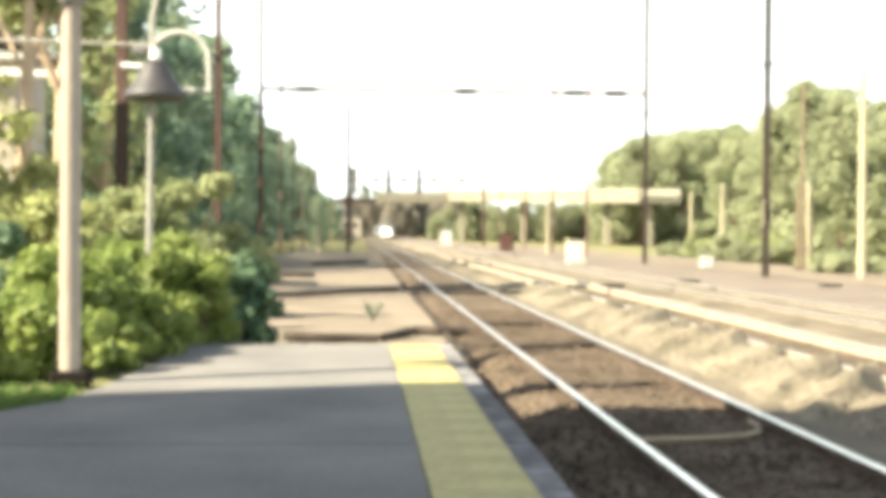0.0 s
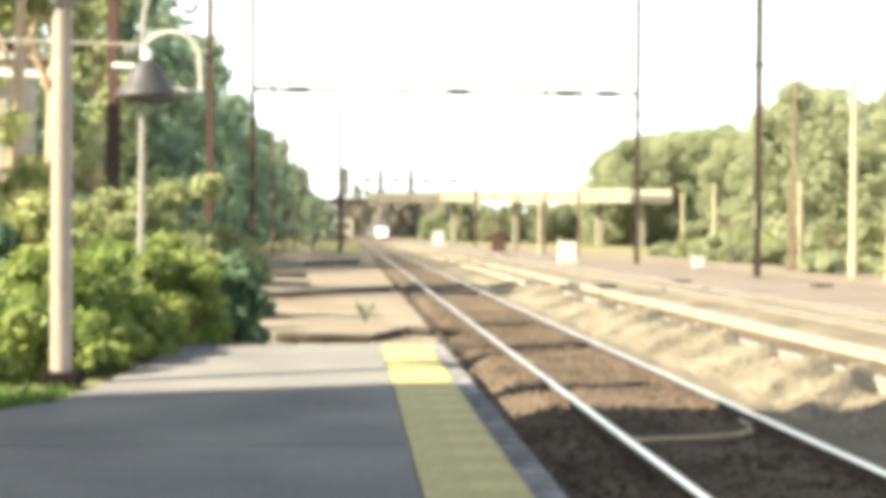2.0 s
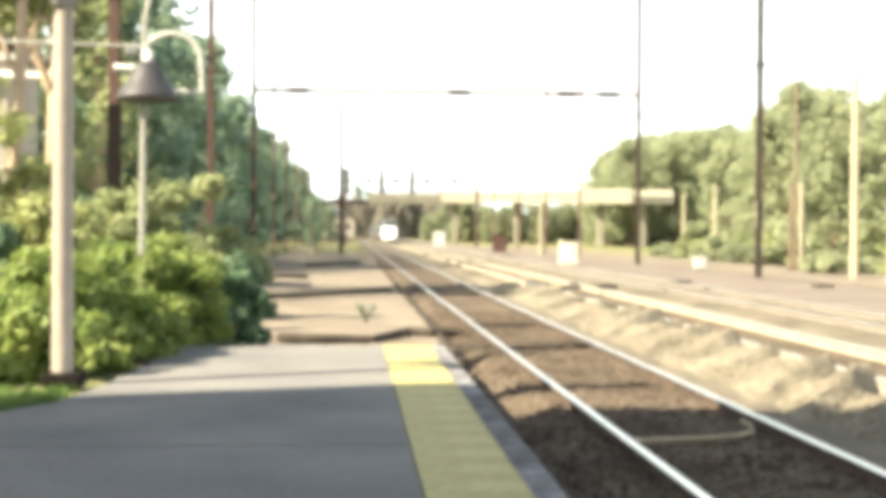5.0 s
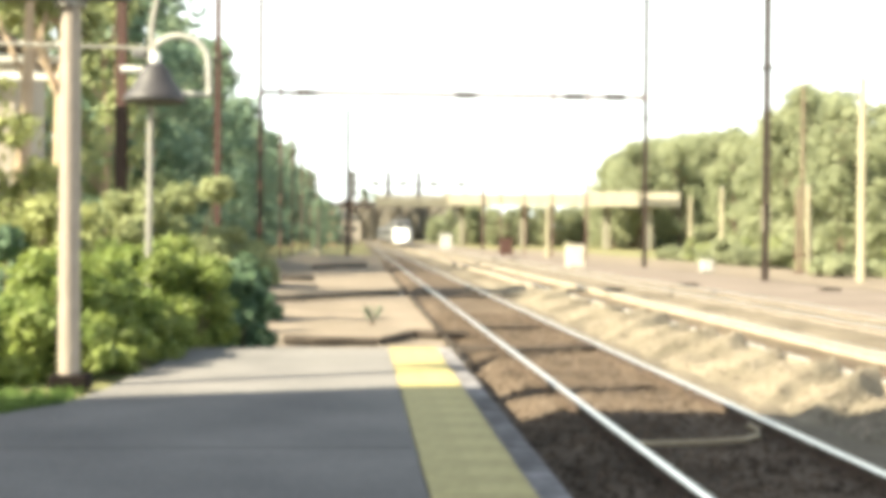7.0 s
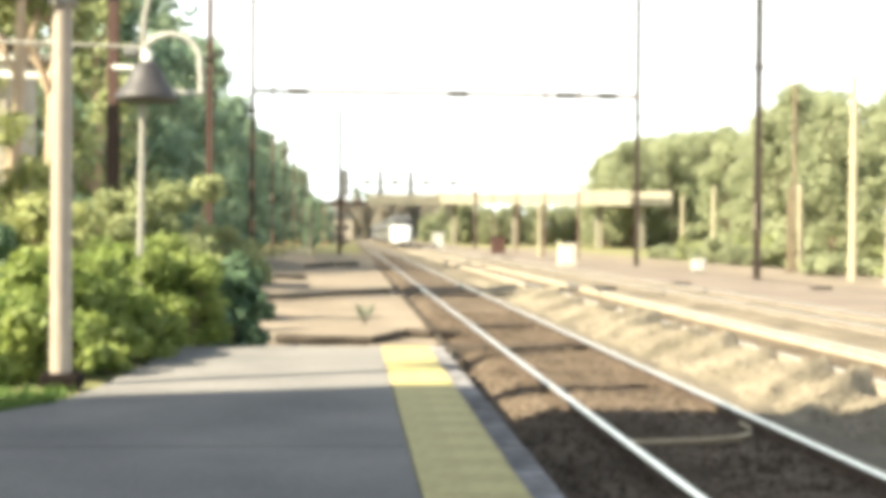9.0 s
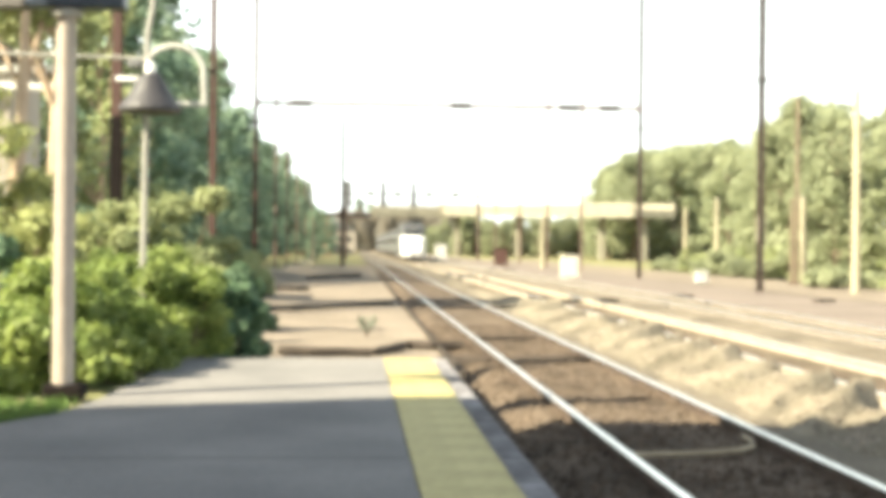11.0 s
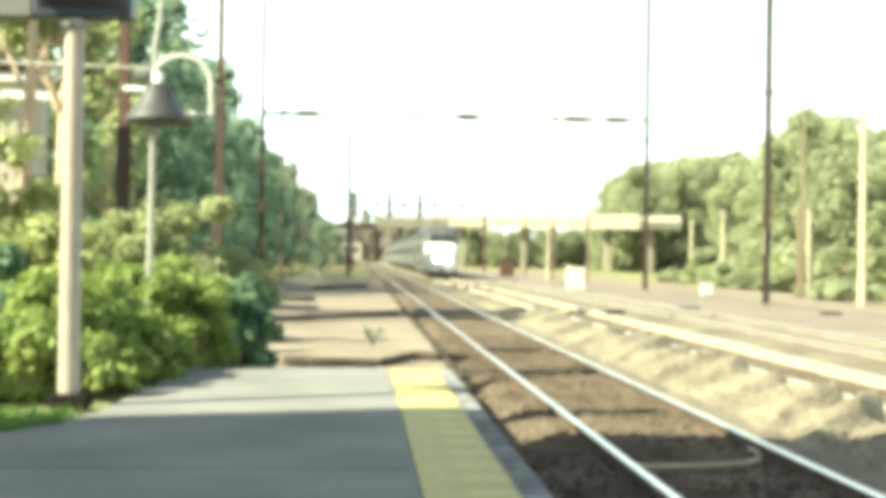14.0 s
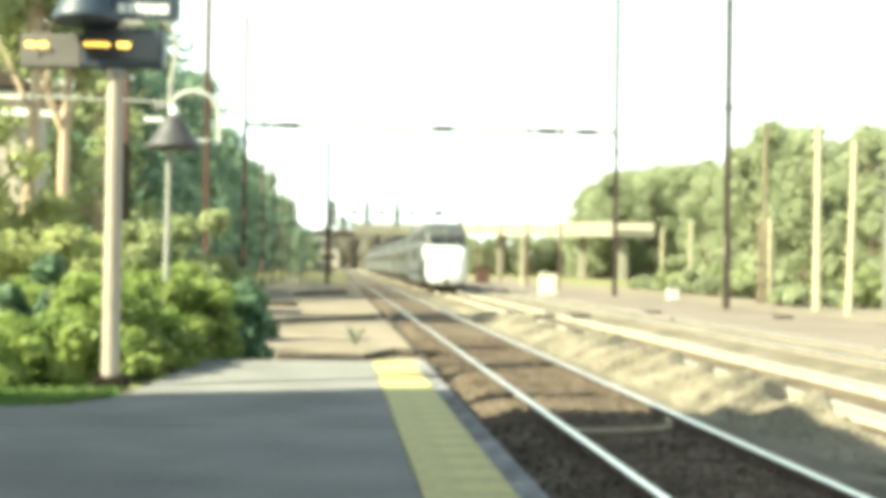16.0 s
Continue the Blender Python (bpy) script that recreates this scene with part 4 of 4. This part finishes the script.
# loose ballast stones on the nearest stretches
def loose_stones(x0, x1, y0, reach, count, small, large, height, material, label, seed):
    rng = np.random.default_rng(seed)
    vs, fs = [], []
    for i in range(count):
        x, y, s = rng.uniform(x0, x1), y0 + reach * rng.random() ** 1.6, rng.uniform(small, large)
        z = height(x, y)
        k = len(vs)
        d = rng.uniform(0.6, 1.3, 6) * s
        vs += [(x + d[0], y, z), (x, y + d[1], z + 0.3 * s), (x - d[2], y, z), (x, y - d[3], z + 0.2 * s), (x, y, z + d[4]), (x, y, z - d[5])]
        for p, q in ((0, 1), (1, 2), (2, 3), (3, 0)):
            fs += [(k + p, k + q, k + 4), (k + q, k + p, k + 5)]
    me = bpy.data.meshes.new("ballast_stones")
    me.from_pydata(vs, [], fs)
    me.materials.append(material)
    tagged(new("ballast_stones", me), label, "stones", kind="stuff")


loose_stones(4.05, 6.0, 6, 30, 3500, 0.018, 0.045, heap_z, STONE, "loose crushed ballast stones between the tracks", 33)
loose_stones(1.42, 3.95, 6, 26, 9000, 0.016, 0.04, strip_z, STONE_BROWN, "loose rust-brown ballast stones along the platform track", 34)

# tufts of grass by the post and along the platform
rng0 = np.random.default_rng(21)
n = 2600
gx, gy = rng0.uniform(-4.6, -2.6, n), rng0.uniform(11.3, 13.2, n)
gy = np.maximum(gy, 11.35 + 1.5 * np.maximum(0, gx + 3.2))
vs, fs = [], []
for i in range(n):
    a, hh, w = rng0.uniform(0, 6.28), rng0.uniform(0.04, 0.14), 0.012
    dx, dy = math.cos(a) * w, math.sin(a) * w
    vs += [(gx[i] - dx, gy[i] - dy, 0.14), (gx[i] + dx, gy[i] + dy, 0.14), (gx[i] + rng0.normal() * 0.04, gy[i] + rng0.normal() * 0.04, 0.14 + hh)]
    fs.append((3 * i, 3 * i + 1, 3 * i + 2))
me = bpy.data.meshes.new("grass_tufts")
me.from_pydata(vs, [], fs)
me.materials.append(GRASS)
tagged(new("grass_tufts", me), "green grass tufts beside the platform", "grass", kind="stuff")


# ---- movement ----
TRAIN = [(0, 338.0), (4, 268.0), (7, 218.0), (11, 160.0), (12.5, 139.0), (14.5, 108.0), (15.5, 92.0), (16, 86.0)]


def motions():
    walk(LOCO, [(t, pose(T2, y, 0)) for t, y in TRAIN])
    for k, c in enumerate(COACHES):
        walk(c, [(t, pose(T2, y + 20.0 + 26.3 * k, 0)) for t, y in TRAIN])


motions()
